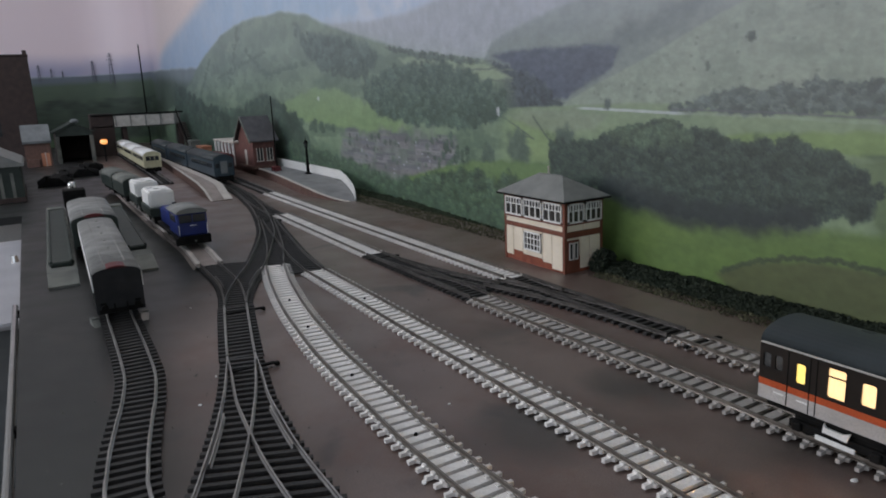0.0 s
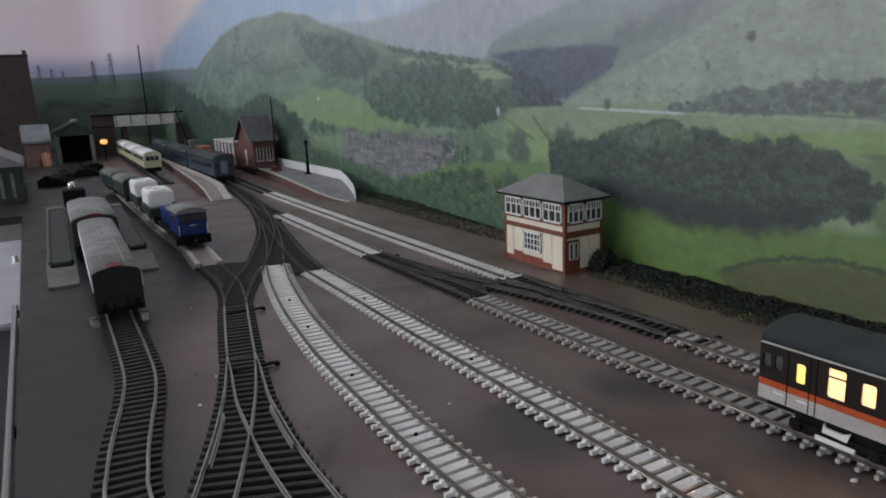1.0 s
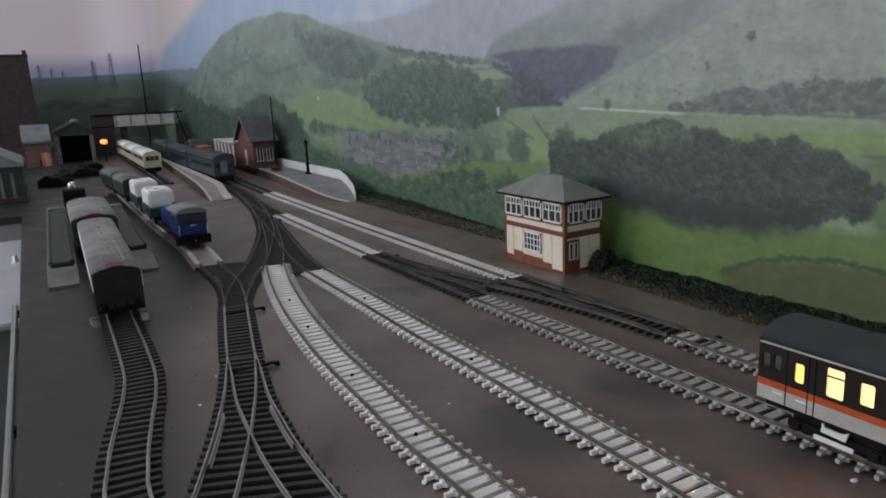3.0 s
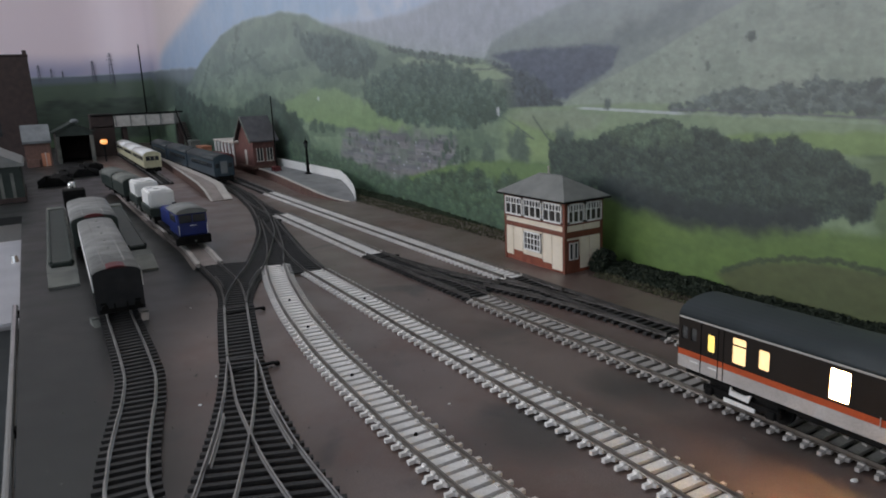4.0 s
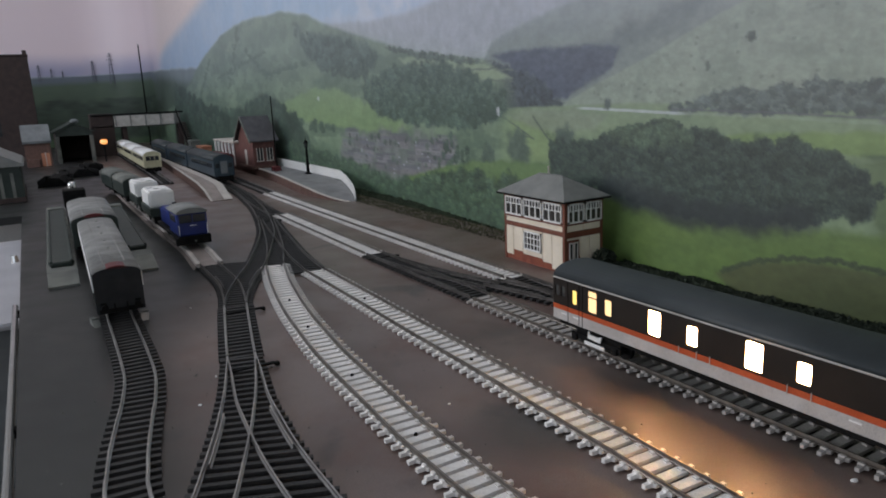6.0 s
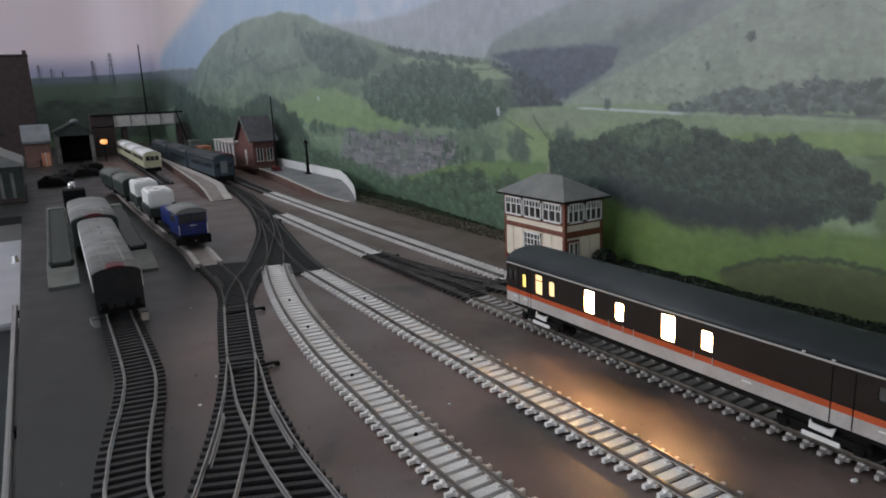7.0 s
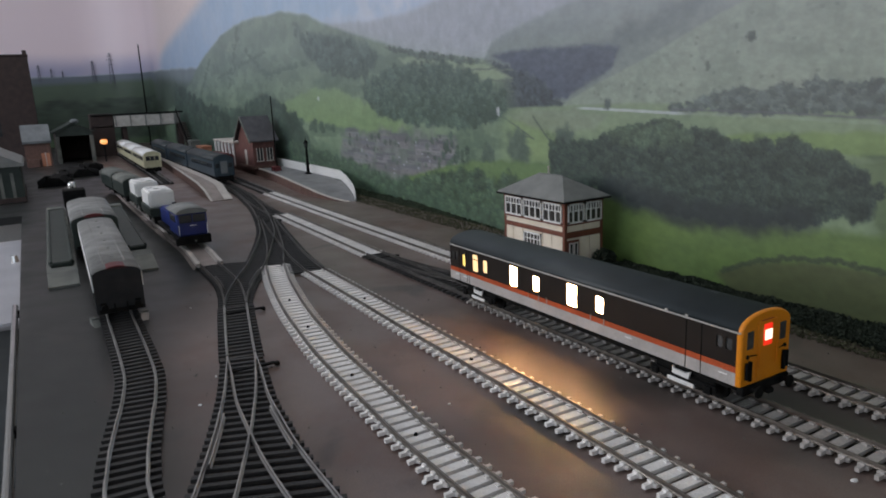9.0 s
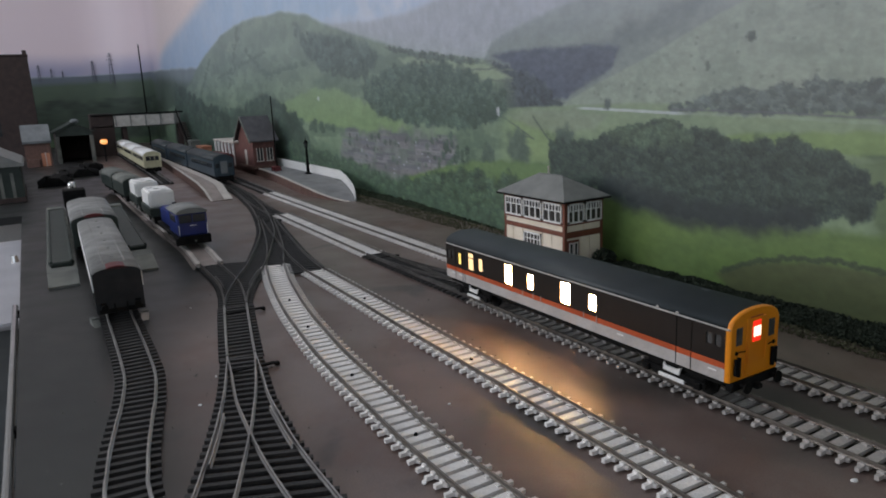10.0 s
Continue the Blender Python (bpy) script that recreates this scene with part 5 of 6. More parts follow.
FRONT = [(-2.5771, 0.4342), (-1.8151, 0.4255), (-1.4918, 0.4190), (-1.3571, 0.4104), (-1.2615, 0.4007), (-1.1561, 0.3910), (-1.0875, 0.3953), (-1.0326, 0.4050), (-1.0066, 0.4169)]
BACK = [(-1.0070, 0.4277), (-1.0419, 0.4406), (-1.0849, 0.4525), (-1.1441, 0.4655), (-1.2218, 0.4720), (-1.5806, 0.4752), (-2.5709, 0.4763)]
slab(FRONT + BACK, ramp(-1.164, -1.008), "grey station platform with brick face and curved ramp", "station_platform", M_PLATF, M_PBRICK, M_PEDGE, [(FRONT, 0.003)])
IL = [(-2.5755, 0.3132), (-1.9095, 0.2927), (-1.6102, 0.2743), (-1.3469, 0.2560), (-1.2641, 0.2511), (-1.1826, 0.2441)]
IR = [(-1.1841, 0.2797), (-1.2588, 0.2873), (-1.3047, 0.2921), (-1.4612, 0.2975), (-1.6558, 0.3013), (-2.0903, 0.3110), (-2.5738, 0.3251)]
slab(IL + IR, ramp(-1.317, -1.180), "island platform with pale edges and sloping end", "station_platform", M_SURF, M_PBRICK, M_PEDGE, [(IL, 0.0032), (IR, 0.013)])


def paling_fence():
    f = thing("paling_fence", "white paling fence round the platform end", "fence")
    line = BACK[::-1][1:]
    zf = ramp(-1.164, -1.008)
    pos, tan = spline([(x, y) for x, y in line[1:]] if line[0][0] < -1.65 else line, 0.0042)
    bm = box(-0.0017, 0.0017, -0.0004, 0.0004, 0.0, 0.0150)
    prism([(-0.0017, 0.0150), (0.0017, 0.0150), (0.0, 0.0169)], -0.0004, 0.0004, "y", bm)
    me = bpy.data.meshes.new("paling")
    bm.to_mesh(me)
    bm.free()
    me.materials.append(M_WHITE)
    for (x, y), (tx, ty) in zip(pos, tan):
        ob = new("paling", me)
        ob.parent = f
        ob.location, ob.rotation_euler = (x, y, zf(x) - 0.0002), (0, 0, math.atan2(ty, tx))
    for z in (0.0035, 0.0105):
        bm = bmesh.new()
        for ((x0, y0), (x1, y1)) in zip(pos[::4], pos[4::4]):
            rod((x0, y0 + 0.0009, zf(x0) + z), (x1, y1 + 0.0009, zf(x1) + z), 0.0007, 4, bm=bm)
        part("rail", bm, M_WHITE, f)


paling_fence()


def platform_lamp(x, y, z):
    t = thing("platform_lamp", "black cast-iron platform lamp post with lantern", "lamp post", pose(x, y, z))
    part("base", rod((0, 0, 0), (0, 0, 0.003), 0.0075, 12, 0.0052), M_BLACK, t)
    part("post", rod((0, 0, 0.003), (0, 0, 0.046), 0.0030, 10, 0.0021), M_BLACK, t)
    part("collar", rod((0, 0, 0.016), (0, 0, 0.019), 0.0040, 10), M_BLACK, t)
    part("crossbar", rod((-0.005, 0, 0.040), (0.005, 0, 0.040), 0.0005, 6), M_BLACK, t)
    part("lantern", rod((0, 0, 0.046), (0, 0, 0.054), 0.0030, 6, 0.0044), M_GLASS, t, "dark glazed lantern")
    part("lantern_cap", rod((0, 0, 0.054), (0, 0, 0.0595), 0.0052, 8, 0.0008), M_BLACK, t)
    part("finial", rod((0, 0, 0.0595), (0, 0, 0.064), 0.0007, 6, 0.0003), M_BLACK, t)


platform_lamp(-1.3062, 0.4595, 0.0112)


def station_building():
    b = thing("station_building", "red brick station building with steep slate roof", "building", pose(-1.5669, 0.4363, 0.010))
    part("wall", prism([(-0.06, 0.0), (0.06, 0.0), (0.06, 0.056), (0.0, 0.098), (-0.06, 0.056)], -0.023, 0.023, "y"), M_BRICKD, b)
    for s in (-1, 1):
        bm = prism([(s * 0.0, 0.1010), (s * 0.066, 0.0545), (s * 0.066, 0.0520), (s * 0.0, 0.0985)], -0.029, 0.029, "y")
        part("roof", bm, M_DSLATE, b, "dark slate roof slope")
        part("bargeboard", prism([(s * 0.0, 0.1015), (s * 0.068, 0.0545), (s * 0.068, 0.0500), (s * 0.0, 0.0970)], -0.0315, -0.0295, "y"), M_CONCR, b, "grey bargeboard")
    part("plinth", box(-0.061, 0.061, -0.024, 0.024, 0, 0.006, 0.0004), M_PBRICK, b)
    for y in (-0.010, 0.010):
        w = part("window", box(0.0600, 0.0608, y - 0.006, y + 0.006, 0.016, 0.040), M_GLASS, b, "window with pale frame")
        for dy in (-0.006, 0.0, 0.006):
            part("frame", box(0.0604, 0.0614, y + dy - 0.0007, y + dy + 0.0007, 0.016, 0.040), M_PEDGE, w)
        part("sill", box(0.0600, 0.0622, y - 0.0075, y + 0.0075, 0.0142, 0.0160), M_PEDGE, w)
    part("door", box(-0.008, 0.008, -0.0238, -0.0228, 0.001, 0.036), M_PEDGE, b, "pale double door")
    wing = part("wing", box(-0.27, -0.0605, -0.018, 0.023, 0, 0.046, 0.0006), M_BRICKD, b, "low brick wing with white columns")
    part("canopy", box(-0.27, -0.0605, -0.034, 0.024, 0.0462, 0.0500, 0.0006), M_PEDGE, wing, "pale flat canopy")
    for k in range(6):
        part("column", box(-0.262 + 0.036 * k, -0.257 + 0.036 * k, -0.033, -0.029, 0.0, 0.0462, 0.0005), M_WHITE, wing, "white canopy column")
    return b


station_building()


def pole(x, y, z, h, r, label, name, arms=0):
    t = thing(name, label, "pole", pose(x, y, z), group="poles about the station")
    part("shaft", rod((0, 0, 0), (0, 0, h), r, 8, r * 0.7), M_BLACK, t)
    part("foot", rod((0, 0, 0), (0, 0, 0.004), r * 2, 8, r * 1.4), M_BLACK, t)
    for k in range(arms):
        part("arm", box(-0.0008, 0.0008, -0.012, 0.012, h - 0.006 - 0.008 * k, h - 0.004 - 0.008 * k), M_BLACK, t)
    return t


pole(-1.4960, 0.4563, 0.0112, 0.136, 0.0016, "tall dark post beside the station building", "signal_post", 0)
pole(-3.1403, 0.4342, GZ, 0.360, 0.0030, "tall dark telegraph pole behind the footbridge", "telegraph_pole", 0)


def crate_or_barrow(x, y, z, sx, sy, sz, material, label, name, category):
    """A small crate or barrow on the platform: box body with lid and battens."""
    t = thing(name, label, category, pose(x, y, z))
    part("body", box(-sx, sx, -sy, sy, 0.0, sz * 0.85, 0.0005), material, t)
    part("lid", box(-sx * 1.05, sx * 1.05, -sy * 1.05, sy * 1.05, sz * 0.85, sz, 0.0005), material, t)
    for s in (-1, 1):
        part("batten", box(s * sx * 0.7 - 0.001, s * sx * 0.7 + 0.001, -sy - 0.0008, sy + 0.0008, 0.0006, sz * 0.84), M_BLACK, t)


crate_or_barrow(-1.4219, 0.4320, 0.0112, 0.013, 0.006, 0.009, M_PATCH, "dark red luggage trolley on the platform", "luggage_trolley", "trolley")
crate_or_barrow(-2.0922, 0.4298, 0.0112, 0.040, 0.012, 0.022, M_TERRA, "orange-brown crate on the far platform", "crate", "crate")
crate_or_barrow(-2.2659, 0.4374, 0.0112, 0.030, 0.012, 0.030, M_CONCR, "stone-coloured crate on the far platform", "crate", "crate")

# ---- standing vehicles ----


def heading(x0, y0, x1, y1):
    """Pose of a vehicle whose near end stands at the first point and that points to the second."""
    return pose(x0, y0, 0, 0, 0, math.degrees(math.atan2(y1 - y0, x1 - x0)))


def vehicle(name, label, category, m, length, hw, zb, zg, zt, body, roof, windows=(), side_band=None, end_mat=None, flat_end=True, wheels=4, end_windows=None):
    """A coach or van along local +x from its near end: body, curved roof, end wall, underframe, wheels, buffers."""
    t = thing(name, label, category, m)
    part("body", box(0.0006, length, -hw, hw, zb, zg, 0.0006), body, t)
    arc = [(hw * 1.03 * math.cos(a), zg - 0.0002 + (zt - zg) * math.sin(a) ** 0.85) for a in np.linspace(0, math.pi, 13)]
    rf = part("roof", prism(arc, -0.0006, length + 0.0006, "x"), roof, t, "curved roof")
    for f in rf.data.polygons:
        f.use_smooth = abs(f.normal.x) < 0.5
    prof = [(-hw * 0.99, zb)] + [(-y * 0.96, z - 0.0004) for y, z in arc] + [(hw * 0.99, zb)]
    end = part("end_wall", prism(prof, -0.0010, 0.0012, "x"), end_mat or body, t, "near end wall")
    if end_windows:
        for y0, y1, z0, z1, mm in end_windows:
            part("end_window", box(-0.0014, -0.0004, y0, y1, z0, z1, 0.0002), mm, end)
    for s in (-1, 1):
        for x0, x1, z0, z1, mm in windows:
            w = part("window", box(x0, x1, s * hw - 0.0004, s * hw + 0.0004, z0, z1, 0.0002), mm, t)
            part("frame", box(x0 - 0.0006, x1 + 0.0006, s * hw - 0.0006, s * hw + 0.0006, z0 - 0.0009, z0 - 0.0001), body, w)
        if side_band:
            part("side_band", box(0.0008, length - 0.0008, s * hw - 0.0006, s * hw + 0.0006, side_band[0], side_band[1]), side_band[2], t)
        part("buffer", rod((-0.0055, s * 0.0105, max(zb - 0.001, 0.009)), (0.0, s * 0.0105, max(zb - 0.001, 0.009)), 0.0022, 10), M_BLACK, t)
    part("underframe", box(0.002, length - 0.002, -hw * 0.75, hw * 0.75, 0.0055, zb - 0.0001 if zb > 0.006 else 0.0075, 0.0004), M_BLACK, t)
    part("buffer_beam", box(-0.0012, 0.002, -hw * 0.9, hw * 0.9, 0.0045, max(zb, 0.0075), 0.0003), M_BLACK, t)
    xs = (length * 0.14, length * 0.28, length * 0.72, length * 0.86) if wheels == 8 else (length * 0.22, length * 0.78)
    for x in xs:
        for s in (-1, 1):
            part("wheel", rod((x, s * 0.0072, 0.0058), (x, s * 0.0094, 0.0058), 0.0058, 18), M_BLACK, t)
    return t


# parcels van and a second vehicle on the near siding
v = vehicle("parcels_van", "black-ended parcels van with weathered grey roof and red patch", "railway van", heading(-0.560, 0.0412, -0.832, 0.0482), 0.280, 0.0157, 0.0045, 0.0309, 0.0358,
            M_BLACK, M_VANROOF, wheels=8, end_mat=M_VANEND, side_band=(0.0200, 0.0305, M_WHITE))
part("roof_patch", prism([(0.0085 * math.cos(a), 0.0326 + 0.0038 * math.sin(a)) for a in np.linspace(0.25, math.pi - 0.25, 9)], -0.0010, 0.016, "x"), M_PATCH, v, "dark red patch on the roof")
for s in (-1, 1):
    part("roof_rib", box(0.02, 0.275, s * 0.0072 - 0.0005, s * 0.0072 + 0.0005, 0.0344, 0.0354), M_VANROOF, v)
for k in range(6):
    part("roof_vent", rod((0.04 + 0.042 * k, 0, 0.0352), (0.04 + 0.042 * k, 0, 0.0364), 0.0014, 8, 0.0010), M_VANROOF, v)
for s in (-1, 1):
    part("end_step", box(-0.0026, -0.0008, s * 0.0110 - 0.0018, s * 0.0110 + 0.0018, 0.0105, 0.0120, 0.0002), M_BLACK, v)
    part("brake_hose", rod((-0.0022, s * 0.004, 0.004), (-0.0016, s * 0.004, 0.011), 0.0006, 6), M_BLACK, v)
v = vehicle("parcels_van", "wide grey-roofed van standing behind another", "railway van", heading(-0.846, 0.0485, -1.02, 0.0525), 0.180, 0.0215, 0.0045, 0.0305, 0.0376, M_GREEN, M_VANROOF, wheels=8)
part("roof_patch", prism([(0.010 * math.cos(a), 0.0341 + 0.0042 * math.sin(a)) for a in np.linspace(0.2, math.pi - 0.2, 9)], -0.0014, 0.004, "x"), M_PATCH, v, "dark red edge of the roof")
for s in (-1, 1):
    part("roof_rib", box(0.006, 0.175, s * 0.0095 - 0.0005, s * 0.0095 + 0.0005, 0.0360, 0.0370), M_VANROOF, v)


def tank_engine():
    t = thing("steam_locomotive", "small black steam locomotive with polished dome", "locomotive", heading(-1.165, 0.0455, -1.32, 0.0480))
    part("frame", box(0, 0.10, -0.012, 0.012, 0.004, 0.011, 0.0006), M_BLACK, t)
    part("boiler", rod((0.03, 0, 0.022), (0.10, 0, 0.022), 0.0095, 20), M_BLACK, t)
    part("cab", box(0.0, 0.03, -0.014, 0.014, 0.011, 0.034, 0.001), M_BLACK, t)
    d = part("dome", rod((0.055, 0, 0.030), (0.055, 0, 0.036), 0.0055, 18), M_CHROME, t, "polished metal dome")
    part("dome_cap", ball((0.055, 0, 0.036), 0.0055, sub=3), M_CHROME, d)
    part("chimney", rod((0.092, 0, 0.030), (0.092, 0, 0.042), 0.0030, 14, 0.0036), M_BLACK, t)
    for x in (0.02, 0.05, 0.08):
        for s in (-1, 1):
            part("wheel", rod((x, s * 0.0072, 0.0075), (x, s * 0.0094, 0.0075), 0.0075, 18), M_BLACK, t)


tank_engine()


def loading_stage(near, far, hw, height, label, pad):
    """A low concrete dock with a long green steel bunker on it."""
    (x0, y0), (x1, y1) = near, far
    length = math.hypot(x1 - x0, y1 - y0)
    t = thing("loading_stage", label, "loading dock", pose(x0, y0, GZ, 0, 0, math.degrees(math.atan2(y1 - y0, x1 - x0))), group="docks beside the siding")
    part("dock", prism([(-pad, 0.0), (-pad, 0.002), (-pad * 0.45, 0.0088), (length, 0.0088), (length, 0.0)], -hw * 1.15, hw * 1.15, "y"), M_CONCR, t, "stained concrete dock")
    b = part("bunker", box(0.0, length - 0.006, -hw * 0.9, hw * 0.9, 0.0088, height, 0.0012), M_GREEN, t, "dark green steel bunker")
    part("rim", box(-0.0006, length - 0.0054, -hw * 0.95, -hw * 0.70, height - 0.0004, height + 0.0012, 0.0004), M_GREEN, b)
    part("rim", box(-0.0006, length - 0.0054, hw * 0.70, hw * 0.95, height - 0.0004, height + 0.0012, 0.0004), M_GREEN, b)
    for k in range(9):
        x = 0.012 + (length - 0.03) * k / 8
        part("rib", box(x - 0.0009, x + 0.0009, -hw * 0.9 - 0.0010, hw * 0.9 + 0.0010, 0.0095, height - 0.002), M_GREEN, b)
    part("end_cap", box(length - 0.030, length - 0.005, -hw, hw, height - 0.002, height + 0.0018, 0.0006), M_CONCR, b)


loading_stage((-0.765, 0.0090), (-1.220, 0.0190), 0.0105, 0.0135, "concrete loading dock with a green steel bunker", 0.052)
loading_stage((-0.800, 0.0830), (-1.180, 0.0960), 0.0095, 0.0135, "narrow concrete dock with a green steel bunker", 0.070)
for y, sx in ((0.0226, 1), (0.0575, -1)):
    t = thing("buffer_block", "small pale concrete block beside the siding", "block", pose(-0.568 - 0.004 * (sx > 0), y, GZ, 0, 0, 8 * sx), group="blocks beside the siding")
    part("block", prism([(-0.007, 0.0), (0.009, 0.0), (0.003, 0.0028), (-0.005, 0.0045)], -0.0024, 0.0024, "y"), M_CONCR if sx > 0 else M_PEDGE, t)
    part("cap", box(-0.006, 0.0, -0.0026, 0.0026, 0.0032, 0.0044, 0.0005), M_CONCR, t)


def shunter():
    t = thing("diesel_shunter", "blue diesel shunter with dark cab windows and grey roof", "locomotive", heading(-0.788, 0.1405, -0.9988, 0.1385))
    part("footplate", box(-0.002, 0.135, -0.0165, 0.0165, 0.0095, 0.0125, 0.0005), M_BLACK, t)
    part("buffer_beam", box(-0.004, -0.0015, -0.0160, 0.0160, 0.0045, 0.0130, 0.0005), M_BLACK, t)
    cab = part("cab", box(0.0, 0.052, -0.0148, 0.0148, 0.0126, 0.0352, 0.0012), M_LOCOBLUE, t, "blue cab")
    arc = [(0.0158 * math.cos(a), 0.0350 + 0.0052 * math.sin(a)) for a in np.linspace(0, math.pi, 13)]
    rf = part("cab_roof", prism(arc, -0.002, 0.056, "x"), M_SLATE, t, "grey cab roof")
    for f in rf.data.polygons:
        f.use_smooth = abs(f.normal.x) < 0.5
    for y0, y1 in ((-0.0128, -0.0006), (0.0006, 0.0128)):
        w = part("cab_window", box(-0.0006, 0.0006, y0, y1, 0.0258, 0.0335, 0.0003), M_GLASS, cab, "dark cab window")
        part("wiper", rod((-0.0009, y0 + 0.002, 0.0258), (-0.0009, y0 + 0.006, 0.0315), 0.00025, 5), M_BLACK, w)
    for s in (-1, 1):
        part("side_window", box(0.010, 0.040, s * 0.0148 - 0.0005, s * 0.0148 + 0.0005, 0.0258, 0.0330, 0.0003), M_GLASS, cab)
        part("handrail", rod((-0.0012, s * 0.0138, 0.0140), (-0.0012, s * 0.0138, 0.0240), 0.0004, 6), M_WHITE, cab)
        bu = part("buffer", rod((-0.009, s * 0.0105, 0.0095), (-0.004, s * 0.0105, 0.0095), 0.0013, 10), M_BLACK, t)
        part("buffer_head", rod((-0.0098, s * 0.0105, 0.0095), (-0.0088, s * 0.0105, 0.0095), 0.0030, 14), M_BLACK, bu)
        part("step", box(0.002, 0.010, s * 0.0160 - 0.001, s * 0.0160 + 0.001, 0.0035, 0.0100, 0.0003), M_BLACK, t)
    part("badge", box(-0.0010, 0.0, -0.0032, 0.0032, 0.0225, 0.0232), M_WHITE, cab)
    part("bonnet", box(0.052, 0.130, -0.0118, 0.0118, 0.0126, 0.0305, 0.0016, seg=2), M_LOCOBLUE, t, "blue engine bonnet")
    part("exhaust", rod((0.10, 0, 0.030), (0.10, 0, 0.036), 0.0022, 10), M_BLACK, t)
    for x in (0.028, 0.068, 0.108):
        for s in (-1, 1):
            part("wheel", rod((x, s * 0.0072, 0.0075), (x, s * 0.0094, 0.0075), 0.0075, 20), M_BLACK, t)
    part("coupling", rod((-0.008, 0, 0.0080), (-0.004, 0, 0.0080), 0.0010, 8), M_CONCR, t)
    part("side_frame", box(0.006, 0.128, -0.0120, 0.0120, 0.0045, 0.0096, 0.0006), M_BLACK, t)


shunter()


def loaded_wagon(x, y, tilt):
    t = thing("open_wagon", "dark open wagon heaped with a white block load", "wagon", heading(x, y, x - 0.1, y - 0.0004), group="loaded wagons behind the shunter")
    part("body", box(0.0, 0.085, -0.0155, 0.0155, 0.0110, 0.0215, 0.0008), M_GREEN, t)
    ld = part("load", box(0.006, 0.070, -0.0150, 0.0150, 0.0216, 0.0410, 0.0022, seg=2), M_WHITE, t, "white block load")
    for k in range(3):
        part("load_mark", box(0.014 + 0.017 * k, 0.020 + 0.017 * k, -0.008 + 0.006 * k, -0.002 + 0.006 * k, 0.0409, 0.0412), M_CONCR, ld)
    part("underframe", box(0.003, 0.082, -0.0105, 0.0105, 0.0060, 0.0109, 0.0005), M_BLACK, t)
    for dx in (0.018, 0.067):
        for s in (-1, 1):
            part("wheel", rod((dx, s * 0.0072, 0.0058), (dx, s * 0.0094, 0.0058), 0.0058, 18), M_BLACK, t)
            part("axle_guard", box(dx - 0.003, dx + 0.003, s * 0.0122 - 0.0006, s * 0.0122 + 0.0006, 0.0040, 0.0112), M_GUTTER, t)


loaded_wagon(-0.9697, 0.1388, 0)
loaded_wagon(-1.1058, 0.1393, 0)
vehicle("covered_van", "green van with a pale rounded roof", "railway van", heading(-1.2272, 0.1365, -1.5321, 0.1280), 0.13, 0.0165, 0.0120, 0.0300, 0.0385, M_GREEN, M_CONCR)
vehicle("covered_van", "green van with a pale rounded roof", "railway van", heading(-1.3678, 0.1325, -1.5321, 0.1240), 0.13, 0.0165, 0.0120, 0.0300, 0.0385, M_GREEN, M_CONCR)
# cream railcar set beside the island platform
WIN = [(0.014 + 0.019 * k, 0.027 + 0.019 * k, 0.0265, 0.0345, M_GLASS) for k in range(12)]
EW = [(-0.0130, -0.0050, 0.0270, 0.0360, M_GLASS), (-0.0040, 0.0040, 0.0270, 0.0360, M_GLASS), (0.0050, 0.0130, 0.0270, 0.0360, M_GLASS)]
vehicle("diesel_railcar", "cream diesel railcar with dark windows and white roof", "railcar", heading(-1.7416, 0.2392, -2.2930, 0.2533), 0.245, 0.0178, 0.0125, 0.0375, 0.0465, M_CREAMG, M_WHITE, WIN, None, M_CREAMG, True, 8, EW)
vehicle("diesel_railcar", "cream diesel railcar with dark windows and white roof", "railcar", heading(-1.9884, 0.2452, -2.3899, 0.2549), 0.245, 0.0178, 0.0125, 0.0375, 0.0465, M_CREAMG, M_WHITE, WIN, None, M_CREAMG, True, 8, EW)
vehicle("diesel_railcar", "cream diesel railcar with dark windows and white roof", "railcar", heading(-2.233, 0.2512, -2.6, 0.2600), 0.245, 0.0178, 0.0125, 0.0375, 0.0465, M_CREAMG, M_WHITE, WIN, None, M_CREAMG, True, 8, EW)
# blue coaches between the platforms
EB = [(-0.0060, 0.0060, 0.0170, 0.0385, M_GREYP), (-0.0150, -0.0080, 0.0270, 0.0350, M_GLASS), (0.0080, 0.0150, 0.0270, 0.0350, M_GLASS)]
for k in range(3):
    vehicle("passenger_coach", "dark blue-grey passenger coach standing at the platform", "coach", heading(-1.395 - 0.2865 * k, 0.3200 + 0.0024 * k, -2.28, 0.331), 0.285, 0.0180, 0.0125, 0.0400, 0.0500,
            M_COACHBLUE, M_ROOF, WIN, None, M_COACHBLUE, True, 8, EB)
vehicle("covered_van", "maroon van on the platform line", "railway van", heading(-1.5583, 0.3634, -1.8874, 0.3704), 0.12, 0.0165, 0.0120, 0.0330, 0.0410, M_PATCH, M_PATCH)

# ---- far end: footbridge, sheds, hut and mill ----


